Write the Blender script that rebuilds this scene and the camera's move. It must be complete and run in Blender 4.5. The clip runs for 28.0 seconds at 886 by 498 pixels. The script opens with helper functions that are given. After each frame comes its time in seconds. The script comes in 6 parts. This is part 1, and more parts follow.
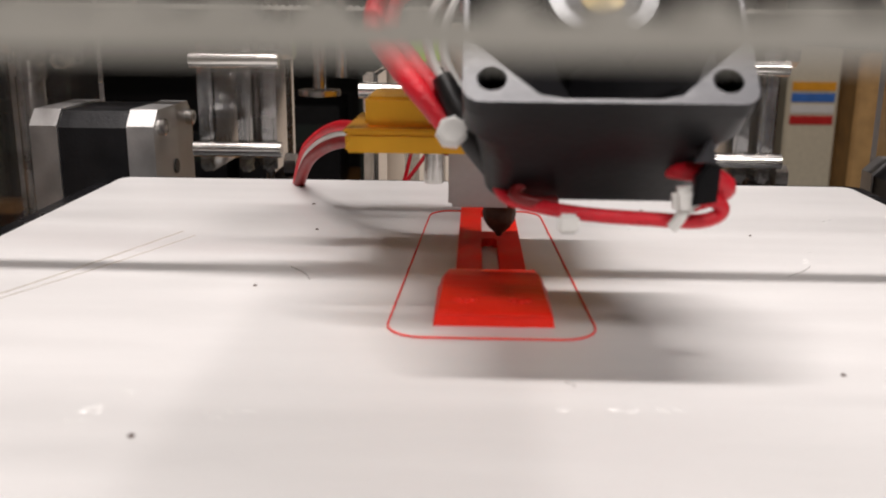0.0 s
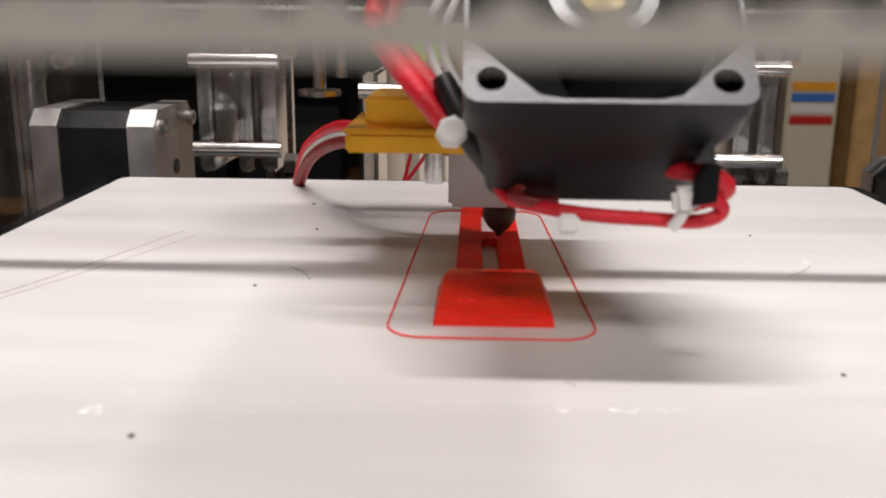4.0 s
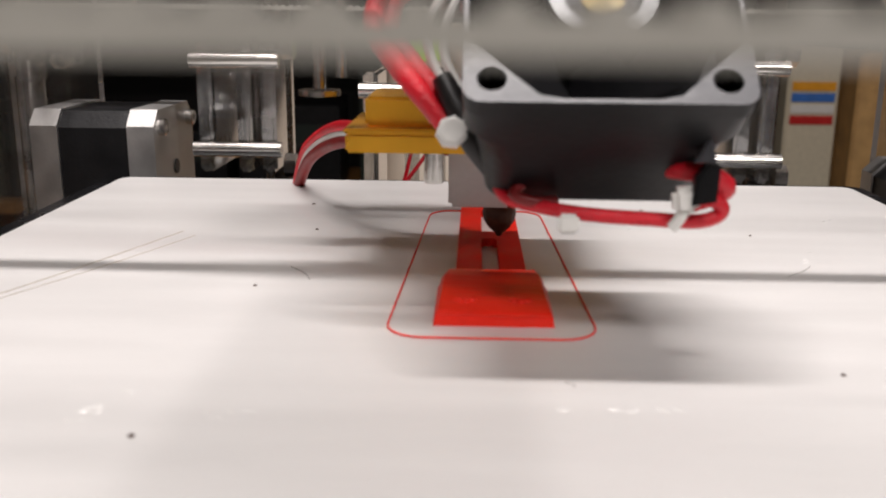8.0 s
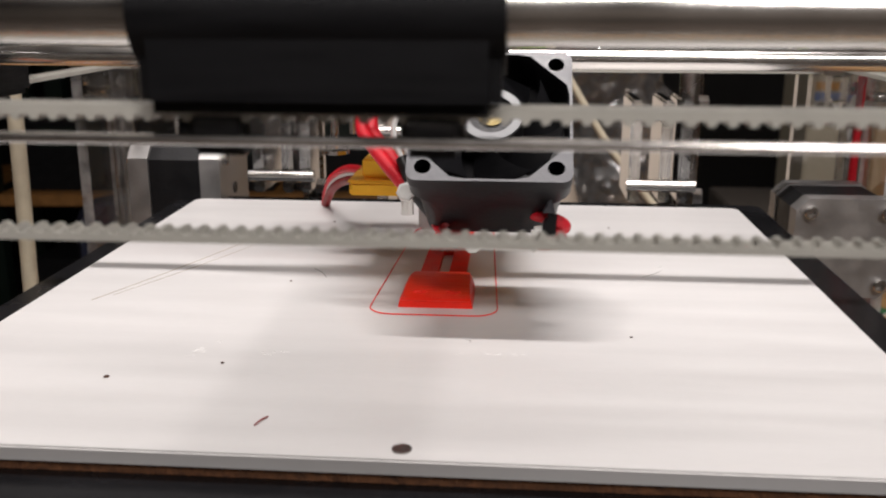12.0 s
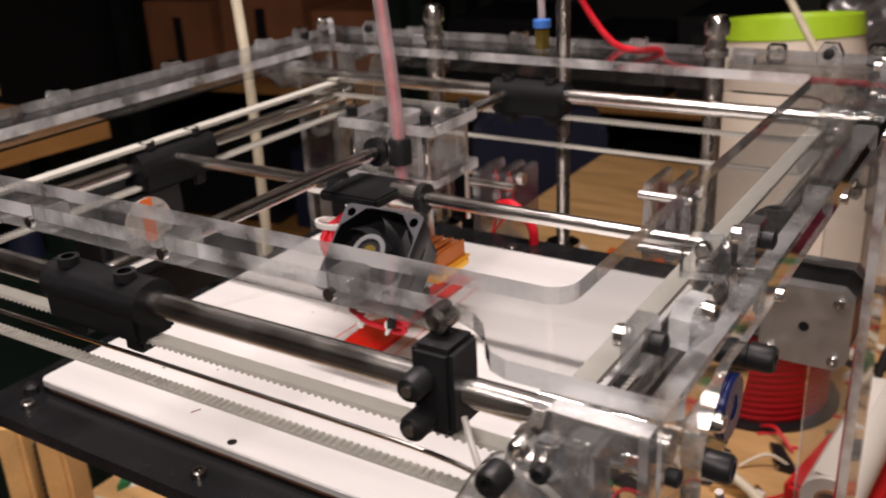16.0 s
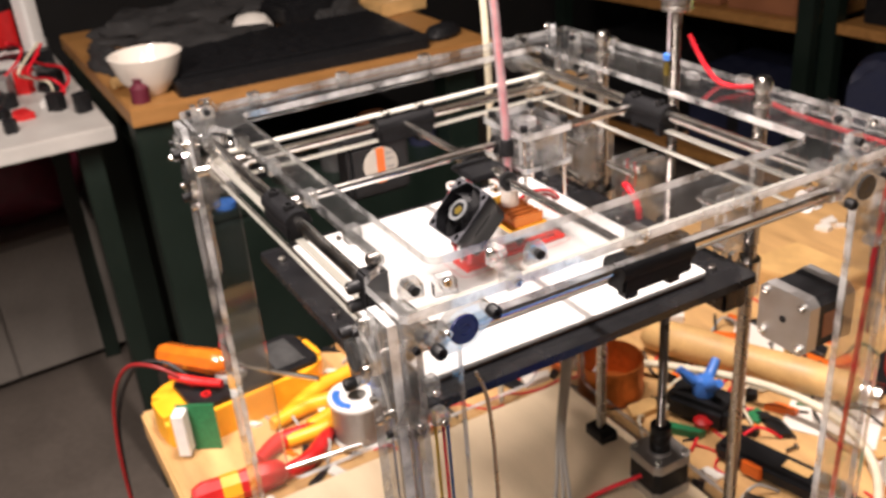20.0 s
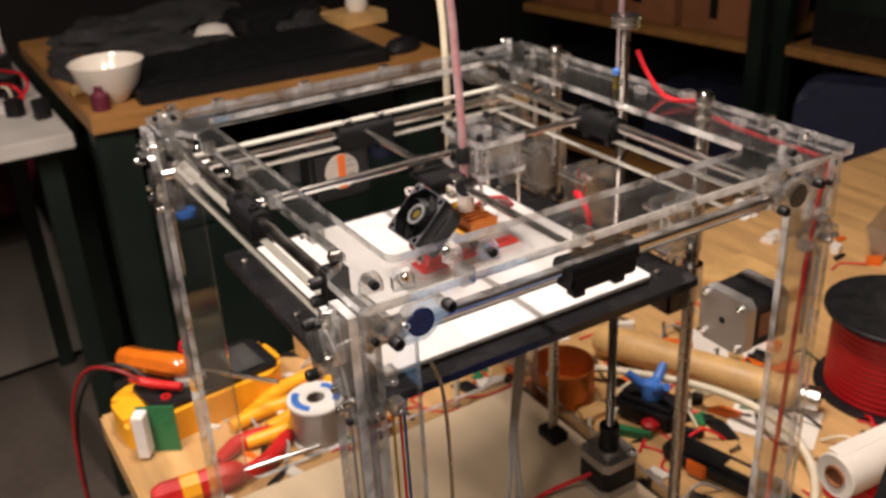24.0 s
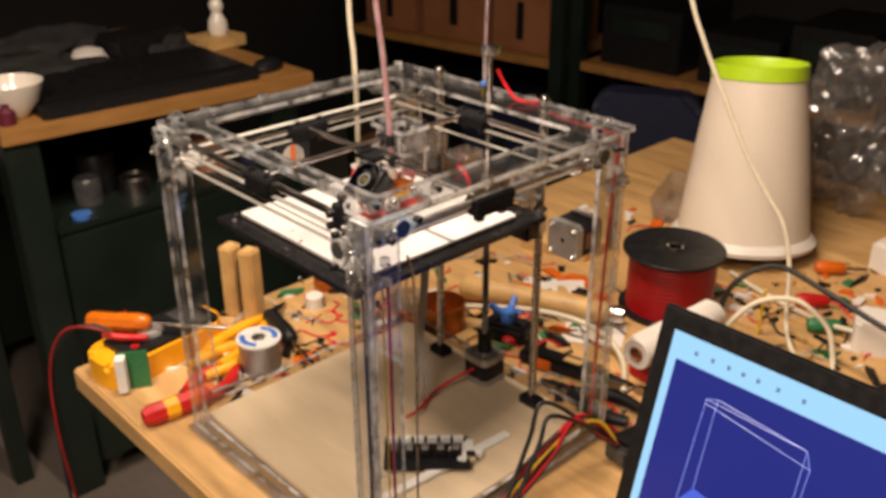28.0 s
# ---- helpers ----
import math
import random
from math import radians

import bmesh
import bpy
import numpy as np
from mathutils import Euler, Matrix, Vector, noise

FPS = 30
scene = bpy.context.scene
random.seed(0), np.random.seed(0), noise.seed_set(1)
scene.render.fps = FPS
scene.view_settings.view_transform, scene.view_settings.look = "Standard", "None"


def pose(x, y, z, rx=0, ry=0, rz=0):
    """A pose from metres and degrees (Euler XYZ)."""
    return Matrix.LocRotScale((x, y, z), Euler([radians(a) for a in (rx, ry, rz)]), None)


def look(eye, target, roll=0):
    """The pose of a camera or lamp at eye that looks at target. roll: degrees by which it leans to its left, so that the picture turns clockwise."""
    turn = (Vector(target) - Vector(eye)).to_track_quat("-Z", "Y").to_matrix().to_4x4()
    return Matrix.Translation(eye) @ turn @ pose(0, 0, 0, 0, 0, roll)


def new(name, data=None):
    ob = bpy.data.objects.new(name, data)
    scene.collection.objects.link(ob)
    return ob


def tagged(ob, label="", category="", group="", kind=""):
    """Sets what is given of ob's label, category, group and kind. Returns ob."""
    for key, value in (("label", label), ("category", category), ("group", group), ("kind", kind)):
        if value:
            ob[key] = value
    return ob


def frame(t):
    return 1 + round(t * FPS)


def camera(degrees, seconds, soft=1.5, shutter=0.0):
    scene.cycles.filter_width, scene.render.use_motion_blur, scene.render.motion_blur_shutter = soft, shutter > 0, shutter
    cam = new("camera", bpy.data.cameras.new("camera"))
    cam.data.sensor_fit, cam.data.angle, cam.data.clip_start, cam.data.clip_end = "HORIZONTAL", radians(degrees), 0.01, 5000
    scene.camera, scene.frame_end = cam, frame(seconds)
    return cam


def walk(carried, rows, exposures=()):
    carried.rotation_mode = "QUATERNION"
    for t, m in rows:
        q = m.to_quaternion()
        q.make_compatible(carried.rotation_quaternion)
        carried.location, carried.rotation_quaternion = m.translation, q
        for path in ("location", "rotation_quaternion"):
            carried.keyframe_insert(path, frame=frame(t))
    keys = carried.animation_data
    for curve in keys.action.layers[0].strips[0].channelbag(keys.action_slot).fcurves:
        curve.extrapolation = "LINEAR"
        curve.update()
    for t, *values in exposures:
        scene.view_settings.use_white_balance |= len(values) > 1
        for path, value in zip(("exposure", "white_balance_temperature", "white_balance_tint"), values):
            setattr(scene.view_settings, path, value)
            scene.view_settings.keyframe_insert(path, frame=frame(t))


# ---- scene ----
cam = camera(50.5, 28.0, soft=1.9, shutter=0.6)
PATH = [
    (0, (-0.003, -0.061, 0.051), (-0.062, 1.878, -0.4475), 0.5),
    (1, (-0.003, -0.061, 0.051), (-0.062, 1.878, -0.4475), 0.5),
    (2, (-0.003, -0.061, 0.051), (-0.062, 1.878, -0.4475), 0.5),
    (3, (-0.003, -0.061, 0.051), (-0.062, 1.878, -0.4475), 0.5),
    (6, (-0.003, -0.061, 0.051), (-0.062, 1.878, -0.4475), 0.5),
    (7, (-0.003, -0.061, 0.051), (-0.062, 1.878, -0.4475), 0.5),
    (8, (-0.003, -0.061, 0.051), (-0.062, 1.878, -0.4475), 0.5),
    (9, (-0.003, -0.061, 0.051), (-0.062, 1.878, -0.4475), 0.5),
    (9.5, (-0.003, -0.061, 0.051), (-0.062, 1.878, -0.4475), 0.5),
    (10, (-0.004, -0.064, 0.0508), (-0.064, 1.876, -0.450), 0.5),
    (10.5, (-0.003, -0.080, 0.0534), (-0.080, 1.868, -0.436), 0.2),
    (11, (0.004, -0.104, 0.062), (-0.122, 1.83, -0.432), 0.1),
    (11.5, (0.011, -0.129, 0.072), (-0.128, 1.803, -0.425), 0.3),
    (12, (0.022, -0.153, 0.081), (-0.13, 1.773, -0.438), 0.1),
    (12.5, (0.031, -0.169, 0.089), (-0.164, 1.751, -0.433), 0.4),
    (14.5, (0.163, -0.242, 0.154), (-0.531, 1.488, -0.57), -1.8),
    (15, (0.189, -0.255, 0.173), (-0.539, 1.483, -0.497), 0.5),
    (16, (0.24, -0.205, 0.199), (-0.778, 1.344, -0.553), -2.9),
    (16.9, (0.293, -0.189, 0.217), (-0.949, 1.138, -0.619), -2.3),
    (17.5, (0.341, -0.182, 0.263), (-1.054, 0.891, -0.686), -1.7),
    (18, (0.351, -0.156, 0.268), (-1.042, 0.882, -0.724), -2.8),
    (18.5, (0.403, -0.15, 0.283), (-1.057, 0.776, -0.724), -2.5),
    (19, (0.478, -0.17, 0.312), (-1.065, 0.701, -0.616), -3.5),
    (19.5, (0.54, -0.191, 0.309), (-1.022, 0.675, -0.591), -3.1),
    (20, (0.526, -0.199, 0.318), (-1.058, 0.624, -0.584), -4.7),
    (20.5, (0.512, -0.182, 0.316), (-1.076, 0.629, -0.59), -5.1),
    (21, (0.504, -0.18, 0.314), (-1.067, 0.668, -0.588), -3.8),
    (21.5, (0.521, -0.196, 0.323), (-1.053, 0.652, -0.572), -3.2),
    (23.5, (0.533, -0.199, 0.319), (-1.029, 0.676, -0.571), -2.8),
    (24, (0.551, -0.213, 0.323), (-0.999, 0.695, -0.557), -2.9),
    (24.5, (0.542, -0.262, 0.337), (-0.91, 0.816, -0.518), -1.4),
    (25, (0.563, -0.314, 0.35), (-0.819, 0.849, -0.51), -3.5),
    (25.5, (0.631, -0.36, 0.362), (-0.77, 0.789, -0.485), -3.5),
    (26, (0.673, -0.415, 0.378), (-0.699, 0.75, -0.495), -2.8),
    (26.5, (0.713, -0.465, 0.405), (-0.648, 0.697, -0.486), -2.0),
    (27, (0.751, -0.496, 0.414), (-0.57, 0.709, -0.481), -0.7),
    (27.5, (0.766, -0.5, 0.416), (-0.559, 0.73, -0.439), -0.2),
    (28, (0.755, -0.497, 0.415), (-0.564, 0.737, -0.444), -0.2),
]
cam.data.dof.use_dof, cam.data.dof.focus_distance, cam.data.dof.aperture_fstop = True, 0.26, 30.0
walk(cam, [(t, look(eye, target, roll)) for t, eye, target, roll in PATH],
     [(0, -0.54, 5600, 13), (7, -0.54, 5600, 13), (9, -0.64, 5600, 13), (10.5, -0.72, 5550, 13), (12.5, -0.58, 5600, 13), (14.5, -0.61, 5900, 19), (16.5, -0.35, 5900, 19), (18, 0.06, 5800, 18), (19.5, 0.62, 6000, 17), (20.2, 0.74, 6000, 17), (21, 0.25, 6050, 17), (23.5, 0.03, 6150, 17), (25, 0.02, 6600, 17), (28, 0.05, 6900, 17)])

scene.cycles.transparent_max_bounces = 48

# ---- light: tube lamps under the ceiling, along x; the third is an added fill ----
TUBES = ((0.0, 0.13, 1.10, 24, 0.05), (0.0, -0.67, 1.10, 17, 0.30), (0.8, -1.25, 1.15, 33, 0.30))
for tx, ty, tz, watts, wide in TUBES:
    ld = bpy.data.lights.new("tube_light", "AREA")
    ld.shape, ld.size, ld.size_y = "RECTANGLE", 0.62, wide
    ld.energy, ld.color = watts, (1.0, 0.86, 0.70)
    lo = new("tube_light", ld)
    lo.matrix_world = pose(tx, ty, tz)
world = bpy.data.worlds.new("world")
scene.world = world
world.use_nodes = True
world.node_tree.nodes["Background"].inputs[0].default_value = (0.9, 0.75, 0.6, 1)
world.node_tree.nodes["Background"].inputs[1].default_value = 0.02


# ---- materials ----
def M(name, col, rough=0.5, metal=0.0, var=0.18, scale=60.0, fine=600.0, bump=0.08, aniso=0.0, trans=0.0, coat=0.0, stretch=(1, 1, 1), spec=0.5, emit=0.0, alpha=1.0, rvar=0.2):
    m = bpy.data.materials.new(name)
    m.use_nodes = True
    nt = m.node_tree
    n, lk = nt.nodes, nt.links
    b = n["Principled BSDF"]
    tc = n.new("ShaderNodeTexCoord")
    mp = n.new("ShaderNodeMapping")
    mp.inputs["Scale"].default_value = stretch
    lk.new(tc.outputs["Object"], mp.inputs["Vector"])
    big, small = n.new("ShaderNodeTexNoise"), n.new("ShaderNodeTexNoise")
    big.inputs["Scale"].default_value, small.inputs["Scale"].default_value = scale, fine
    big.inputs["Detail"].default_value, small.inputs["Detail"].default_value = 4, 3
    for q in (big, small):
        lk.new(mp.outputs[0], q.inputs["Vector"])
    add = n.new("ShaderNodeMath")
    add.operation = "ADD"
    half = n.new("ShaderNodeMath")
    half.operation, half.inputs[1].default_value = "MULTIPLY", 0.35
    lk.new(small.outputs["Fac"], half.inputs[0])
    lk.new(big.outputs["Fac"], add.inputs[0])
    lk.new(half.outputs[0], add.inputs[1])
    ramp = n.new("ShaderNodeValToRGB")
    e = ramp.color_ramp.elements
    e[0].position, e[1].position = 0.4, 0.95
    e[0].color = (*[max(0, c * (1 - var)) for c in col], 1)
    e[1].color = (*[min(1, c * (1 + var)) for c in col], 1)
    lk.new(add.outputs[0], ramp.inputs[0])
    lk.new(ramp.outputs[0], b.inputs["Base Color"])
    rr = n.new("ShaderNodeMapRange")
    rr.inputs["From Min"].default_value, rr.inputs["From Max"].default_value = 0.3, 0.7
    rr.inputs["To Min"].default_value, rr.inputs["To Max"].default_value = max(0, rough * (1 - rvar)), min(1, rough * (1 + rvar))
    lk.new(big.outputs["Fac"], rr.inputs["Value"])
    lk.new(rr.outputs[0], b.inputs["Roughness"])
    b.inputs["Metallic"].default_value = metal
    b.inputs["Anisotropic"].default_value = aniso
    b.inputs["Transmission Weight"].default_value = trans
    b.inputs["Coat Weight"].default_value = coat
    b.inputs["Specular IOR Level"].default_value = spec
    b.inputs["Alpha"].default_value = alpha
    if emit:
        lk.new(ramp.outputs[0], b.inputs["Emission Color"])
        b.inputs["Emission Strength"].default_value = emit
    if bump:
        bp = n.new("ShaderNodeBump")
        bp.inputs["Strength"].default_value, bp.inputs["Distance"].default_value = bump, 0.001
        lk.new(small.outputs["Fac"], bp.inputs["Height"])
        lk.new(bp.outputs[0], b.inputs["Normal"])
    return m


def sheet_glass(name, tint, milk, rough, gloss=1.0, low=0.6):
    """Clear plastic sheet: what is behind shows through, with a gloss by Fresnel and milky scatter; a small low makes
    it patchy, as painted-in glints.
    """
    m = bpy.data.materials.new(name)
    m.use_nodes = True
    nt = m.node_tree
    n, lk = nt.nodes, nt.links
    n.remove(n["Principled BSDF"])
    out = n["Material Output"]
    tr, di, gl = n.new("ShaderNodeBsdfTransparent"), n.new("ShaderNodeBsdfTranslucent"), n.new("ShaderNodeBsdfGlossy")
    df = n.new("ShaderNodeBsdfDiffuse")
    half = n.new("ShaderNodeMixShader")
    tr.inputs[0].default_value = (*tint, 1)
    di.inputs[0].default_value = df.inputs[0].default_value = (0.86, 0.87, 0.88, 1)
    gl.inputs["Roughness"].default_value = rough
    noi = n.new("ShaderNodeTexNoise")
    noi.inputs["Scale"].default_value, noi.inputs["Detail"].default_value = 45, 5
    tc = n.new("ShaderNodeTexCoord")
    lk.new(tc.outputs["Object"], noi.inputs["Vector"])
    mr = n.new("ShaderNodeMapRange")
    mr.inputs["From Min"].default_value, mr.inputs["From Max"].default_value = 0.35, 0.75
    mr.inputs["To Min"].default_value, mr.inputs["To Max"].default_value = milk * low, milk * (2.2 - low)
    lk.new(noi.outputs["Fac"], mr.inputs["Value"])
    lk.new(di.outputs[0], half.inputs[1])
    lk.new(df.outputs[0], half.inputs[2])
    half.inputs[0].default_value = 0.6
    a, b = n.new("ShaderNodeMixShader"), n.new("ShaderNodeMixShader")
    lk.new(mr.outputs[0], a.inputs[0])
    lk.new(tr.outputs[0], a.inputs[1])
    lk.new(half.outputs[0], a.inputs[2])
    lw = n.new("ShaderNodeLayerWeight")
    lw.inputs["Blend"].default_value = 0.5
    po = n.new("ShaderNodeMath")
    po.operation, po.inputs[1].default_value = "POWER", 4.0
    mu = n.new("ShaderNodeMath")
    mu.operation, mu.inputs[1].default_value, mu.inputs[2].default_value = "MULTIPLY_ADD", 0.6 * gloss, 0.04 * gloss
    lk.new(lw.outputs["Facing"], po.inputs[0])
    lk.new(po.outputs[0], mu.inputs[0])
    lk.new(mu.outputs[0], b.inputs[0])
    lk.new(a.outputs[0], b.inputs[1])
    lk.new(gl.outputs[0], b.inputs[2])
    lk.new(b.outputs[0], out.inputs[0])
    return m


acrylic = sheet_glass("acrylic", (0.915, 0.915, 0.915), 0.011, 0.03, 1.4)
# cut edges and blocks: whitish scatter, made patchy to paint in glints
acrylic_edge = sheet_glass("acrylic_edge", (0.88, 0.88, 0.87), 0.68, 0.06, 4.0, 0.15)
acrylic_block = sheet_glass("acrylic_block", (0.90, 0.90, 0.89), 0.16, 0.05, 4.0, 0.1)
bag_plastic = sheet_glass("bag_plastic", (0.88, 0.86, 0.84), 0.08, 0.12, 1.8)
alu_bed = M("alu_bed", (0.66, 0.65, 0.64), 0.46, 0.25, 0.05, 14, 260, 0.04, aniso=0.4, stretch=(1, 9, 1), rvar=0.05)
steel = M("steel", (0.70, 0.68, 0.65), 0.21, 1.0, 0.08, 80, 900, 0.02)
# darker copy of steel: the rods' warm dark reflection is put into its colour
rod_steel = M("rod_steel", (0.36, 0.34, 0.32), 0.27, 1.0, 0.12, 80, 900, 0.03)
dark_steel = M("dark_steel", (0.30, 0.28, 0.26), 0.3, 1.0, 0.15, 80, 900, 0.04)
motor_silver = M("motor_silver", (0.50, 0.49, 0.48), 0.45, 0.9, 0.1, 90, 800, 0.06)
black_plastic = M("black_plastic", (0.010, 0.010, 0.011), 0.42, 0, 0.3, 90, 900, 0.1, spec=0.25)
black_print = M("black_print", (0.008, 0.008, 0.009), 0.5, 0, 0.3, 60, 1200, 0.25, stretch=(1, 1, 12), spec=0.12)
black_plate = M("black_plate", (0.008, 0.008, 0.009), 0.26, 0, 0.3, 40, 700, 0.03, spec=0.45)
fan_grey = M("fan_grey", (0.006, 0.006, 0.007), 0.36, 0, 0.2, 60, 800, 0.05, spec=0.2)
# same black plastic as above, lightened to paint in the sheen from overhead
fan_lit = M("fan_lit", (0.055, 0.055, 0.063), 0.38, 0, 0.12, 80, 900, 0.08, spec=0.5)
fan_ring = M("fan_ring", (0.13, 0.135, 0.14), 0.32, 0, 0.1, 80, 900, 0.03)
brass_label = M("brass_label", (0.14, 0.10, 0.015), 0.35, 0.4, 0.2, 300, 900, 0.05)
gold = M("gold_anodised", (0.95, 0.50, 0.03), 0.33, 0.75, 0.06, 80, 900, 0.01)
copper_fin = M("copper_fin", (0.52, 0.16, 0.03), 0.4, 0.7, 0.2, 120, 900, 0.1)
nozzle_brown = M("nozzle_brown", (0.07, 0.028, 0.015), 0.55, 0.4, 0.5, 250, 900, 0.4)
red_print = M("red_print", (0.80, 0.018, 0.003), 0.42, 0, 0.12, 120, 1500, 0.12, spec=0.3)
red_layers = M("red_layers", (0.82, 0.020, 0.003), 0.34, 0, 0.10, 60, 900, 0.25, stretch=(0.1, 1, 1.6), spec=0.35)
red_wire = M("red_wire", (0.62, 0.006, 0.018), 0.42, 0, 0.2, 120, 1800, 0.35)
dark_red_wire = M("dark_red_wire", (0.20, 0.008, 0.008), 0.5, 0, 0.2, 120, 900, 0.1)
white_wire = M("white_wire", (0.72, 0.71, 0.68), 0.45, 0, 0.1, 120, 900, 0.05)
cream_wire = M("cream_wire", (0.62, 0.56, 0.42), 0.45, 0, 0.1, 120, 900, 0.05)
black_wire = M("black_wire", (0.012, 0.011, 0.011), 0.5, 0, 0.2, 120, 900, 0.05)
yellow_wire = M("yellow_wire", (0.75, 0.50, 0.03), 0.5, 0, 0.1, 120, 900, 0.05)
grey_wire = M("grey_wire", (0.30, 0.29, 0.27), 0.5, 0, 0.1, 120, 900, 0.05)
glue = M("glue", (0.80, 0.79, 0.77), 0.15, 0, 0.05, 120, 900, 0.1, coat=0.5)
nylon = M("nylon", (0.74, 0.73, 0.70), 0.4, 0, 0.05, 120, 900, 0.05)
belt_mat = M("belt_rubber", (0.44, 0.43, 0.385), 0.55, 0, 0.06, 150, 1200, 0.02)
pink_tube = sheet_glass("pink_tube", (0.95, 0.55, 0.62), 0.35, 0.2)
pink_core = M("pink_core", (0.70, 0.08, 0.12), 0.4, 0, 0.1, 60, 600, 0.05)
cork = M("cork", (0.16, 0.07, 0.03), 0.85, 0, 0.6, 500, 1500, 0.6)
blue_tape = M("blue_tape", (0.008, 0.014, 0.08), 0.25, 0.2, 0.25, 60, 500, 0.05)
plywood = M("plywood", (0.50, 0.30, 0.12), 0.55, 0, 0.28, 9, 220, 0.15, stretch=(1, 6, 6))
base_wood = M("base_wood", (0.58, 0.46, 0.31), 0.5, 0, 0.12, 8, 260, 0.1, stretch=(1, 5, 1))
rag_cloth = M("rag_cloth", (0.016, 0.015, 0.015), 0.85, 0, 0.35, 30, 500, 0.3)
bench_wood = M("bench_wood", (0.31, 0.150, 0.042), 0.5, 0, 0.25, 10, 200, 0.12, stretch=(6, 1, 6))
concrete = M("concrete", (0.11, 0.09, 0.075), 0.8, 0, 0.3, 3, 60, 0.3)
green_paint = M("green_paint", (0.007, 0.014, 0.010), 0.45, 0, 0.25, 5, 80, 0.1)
# near black: the gloom at the far side of the room is in this colour
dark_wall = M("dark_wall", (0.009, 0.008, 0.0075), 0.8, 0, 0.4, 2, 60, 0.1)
grey_wall = M("grey_wall", (0.16, 0.14, 0.12), 0.8, 0, 0.25, 2, 60, 0.1)
cardboard = M("cardboard", (0.26, 0.10, 0.04), 0.75, 0, 0.25, 8, 200, 0.15)
white_paint = M("white_paint", (0.70, 0.66, 0.60), 0.5, 0, 0.08, 12, 300, 0.05)
porcelain = M("porcelain", (0.78, 0.72, 0.64), 0.15, 0, 0.03, 30, 300, 0.01, coat=0.6)
lime = M("lime", (0.42, 0.66, 0.02), 0.4, 0, 0.08, 40, 400, 0.03)
bucket_plastic = M("bucket_plastic", (0.68, 0.60, 0.50), 0.4, 0, 0.05, 8, 200, 0.02, trans=0.0)
pale_ceiling = M("pale_ceiling", (0.36, 0.33, 0.29), 0.8, 0, 0.05, 3, 60, 0.05)
spool_red = M("spool_red", (0.30, 0.003, 0.006), 0.35, 0, 0.2, 60, 500, 0.1, stretch=(1, 1, 14))
yellow_plastic = M("yellow_plastic", (0.80, 0.36, 0.01), 0.4, 0, 0.1, 60, 600, 0.06)
orange_plastic = M("orange_plastic", (0.62, 0.12, 0.008), 0.35, 0, 0.15, 60, 600, 0.06)
amber = M("amber", (0.55, 0.13, 0.008), 0.15, 0, 0.2, 60, 600, 0.02, coat=0.5)
red_plastic = M("red_plastic", (0.50, 0.012, 0.012), 0.4, 0, 0.15, 60, 600, 0.06)
blue_plastic = M("blue_plastic", (0.05, 0.17, 0.55), 0.4, 0, 0.15, 60, 600, 0.06)
dark_blue = M("dark_blue", (0.004, 0.007, 0.028), 0.7, 0, 0.2, 20, 300, 0.1)
green_pcb = M("green_pcb", (0.02, 0.16, 0.06), 0.4, 0, 0.3, 200, 800, 0.1)
solder_wire = M("solder_wire", (0.45, 0.44, 0.42), 0.35, 0.9, 0.15, 60, 500, 0.3, stretch=(1, 1, 30))
stick_wood = M("stick_wood", (0.55, 0.34, 0.13), 0.55, 0, 0.25, 30, 400, 0.1)
clear_dark = M("clear_dark", (0.05, 0.05, 0.05), 0.2, 0, 0.4, 40, 300, 0.05)
maroon = M("maroon", (0.10, 0.008, 0.022), 0.6, 0, 0.2, 30, 300, 0.1)
pale_grey = M("pale_grey", (0.42, 0.38, 0.33), 0.6, 0, 0.2, 6, 120, 0.08)
cabinet_grey = M("cabinet_grey", (0.20, 0.18, 0.16), 0.6, 0, 0.2, 6, 120, 0.08)
laminate = M("laminate", (0.48, 0.46, 0.43), 0.5, 0, 0.15, 12, 300, 0.05)
grey_plastic = M("grey_plastic", (0.25, 0.24, 0.23), 0.5, 0, 0.15, 60, 600, 0.05)


def glow(name, col, strength):
    m = bpy.data.materials.new(name)
    m.use_nodes = True
    b = m.node_tree.nodes["Principled BSDF"]
    b.inputs["Base Color"].default_value = (0.01, 0.01, 0.02, 1)
    b.inputs["Roughness"].default_value = 0.3
    b.inputs["Emission Color"].default_value = (*col, 1)
    b.inputs["Emission Strength"].default_value = strength
    return m


screen_blue = glow("screen_blue", (0.005, 0.016, 0.21), 1.0)
screen_pale = glow("screen_pale", (0.33, 0.70, 1.0), 1.0)
screen_line = glow("screen_line", (0.25, 0.33, 0.85), 1.0)
screen_floor = glow("screen_floor", (0.06, 0.13, 0.75), 1.0)
screen_icon = glow("screen_icon", (0.12, 0.25, 0.45), 1.0)


# ---- mesh helpers ----
def thing(name, label, category, group="", at=None):
    ob = new(name)
    if at is not None:
        ob.matrix_world = at
    return tagged(ob, label, category, group)


def finish(bm, name, mat, smooth):
    bmesh.ops.recalc_face_normals(bm, faces=bm.faces)
    me = bpy.data.meshes.new(name)
    bm.to_mesh(me)
    bm.free()
    for m in (mat if isinstance(mat, (list, tuple)) else [mat]):
        me.materials.append(m)
    if smooth:
        me.shade_smooth()
        me.set_sharp_from_angle(angle=radians(38))
    return me


def part(name, bm, mat, parent, label="", smooth=True):
    ob = new(name, finish(bm, name, mat, smooth))
    ob.parent = parent
    if label:
        ob["label"] = label
    return ob


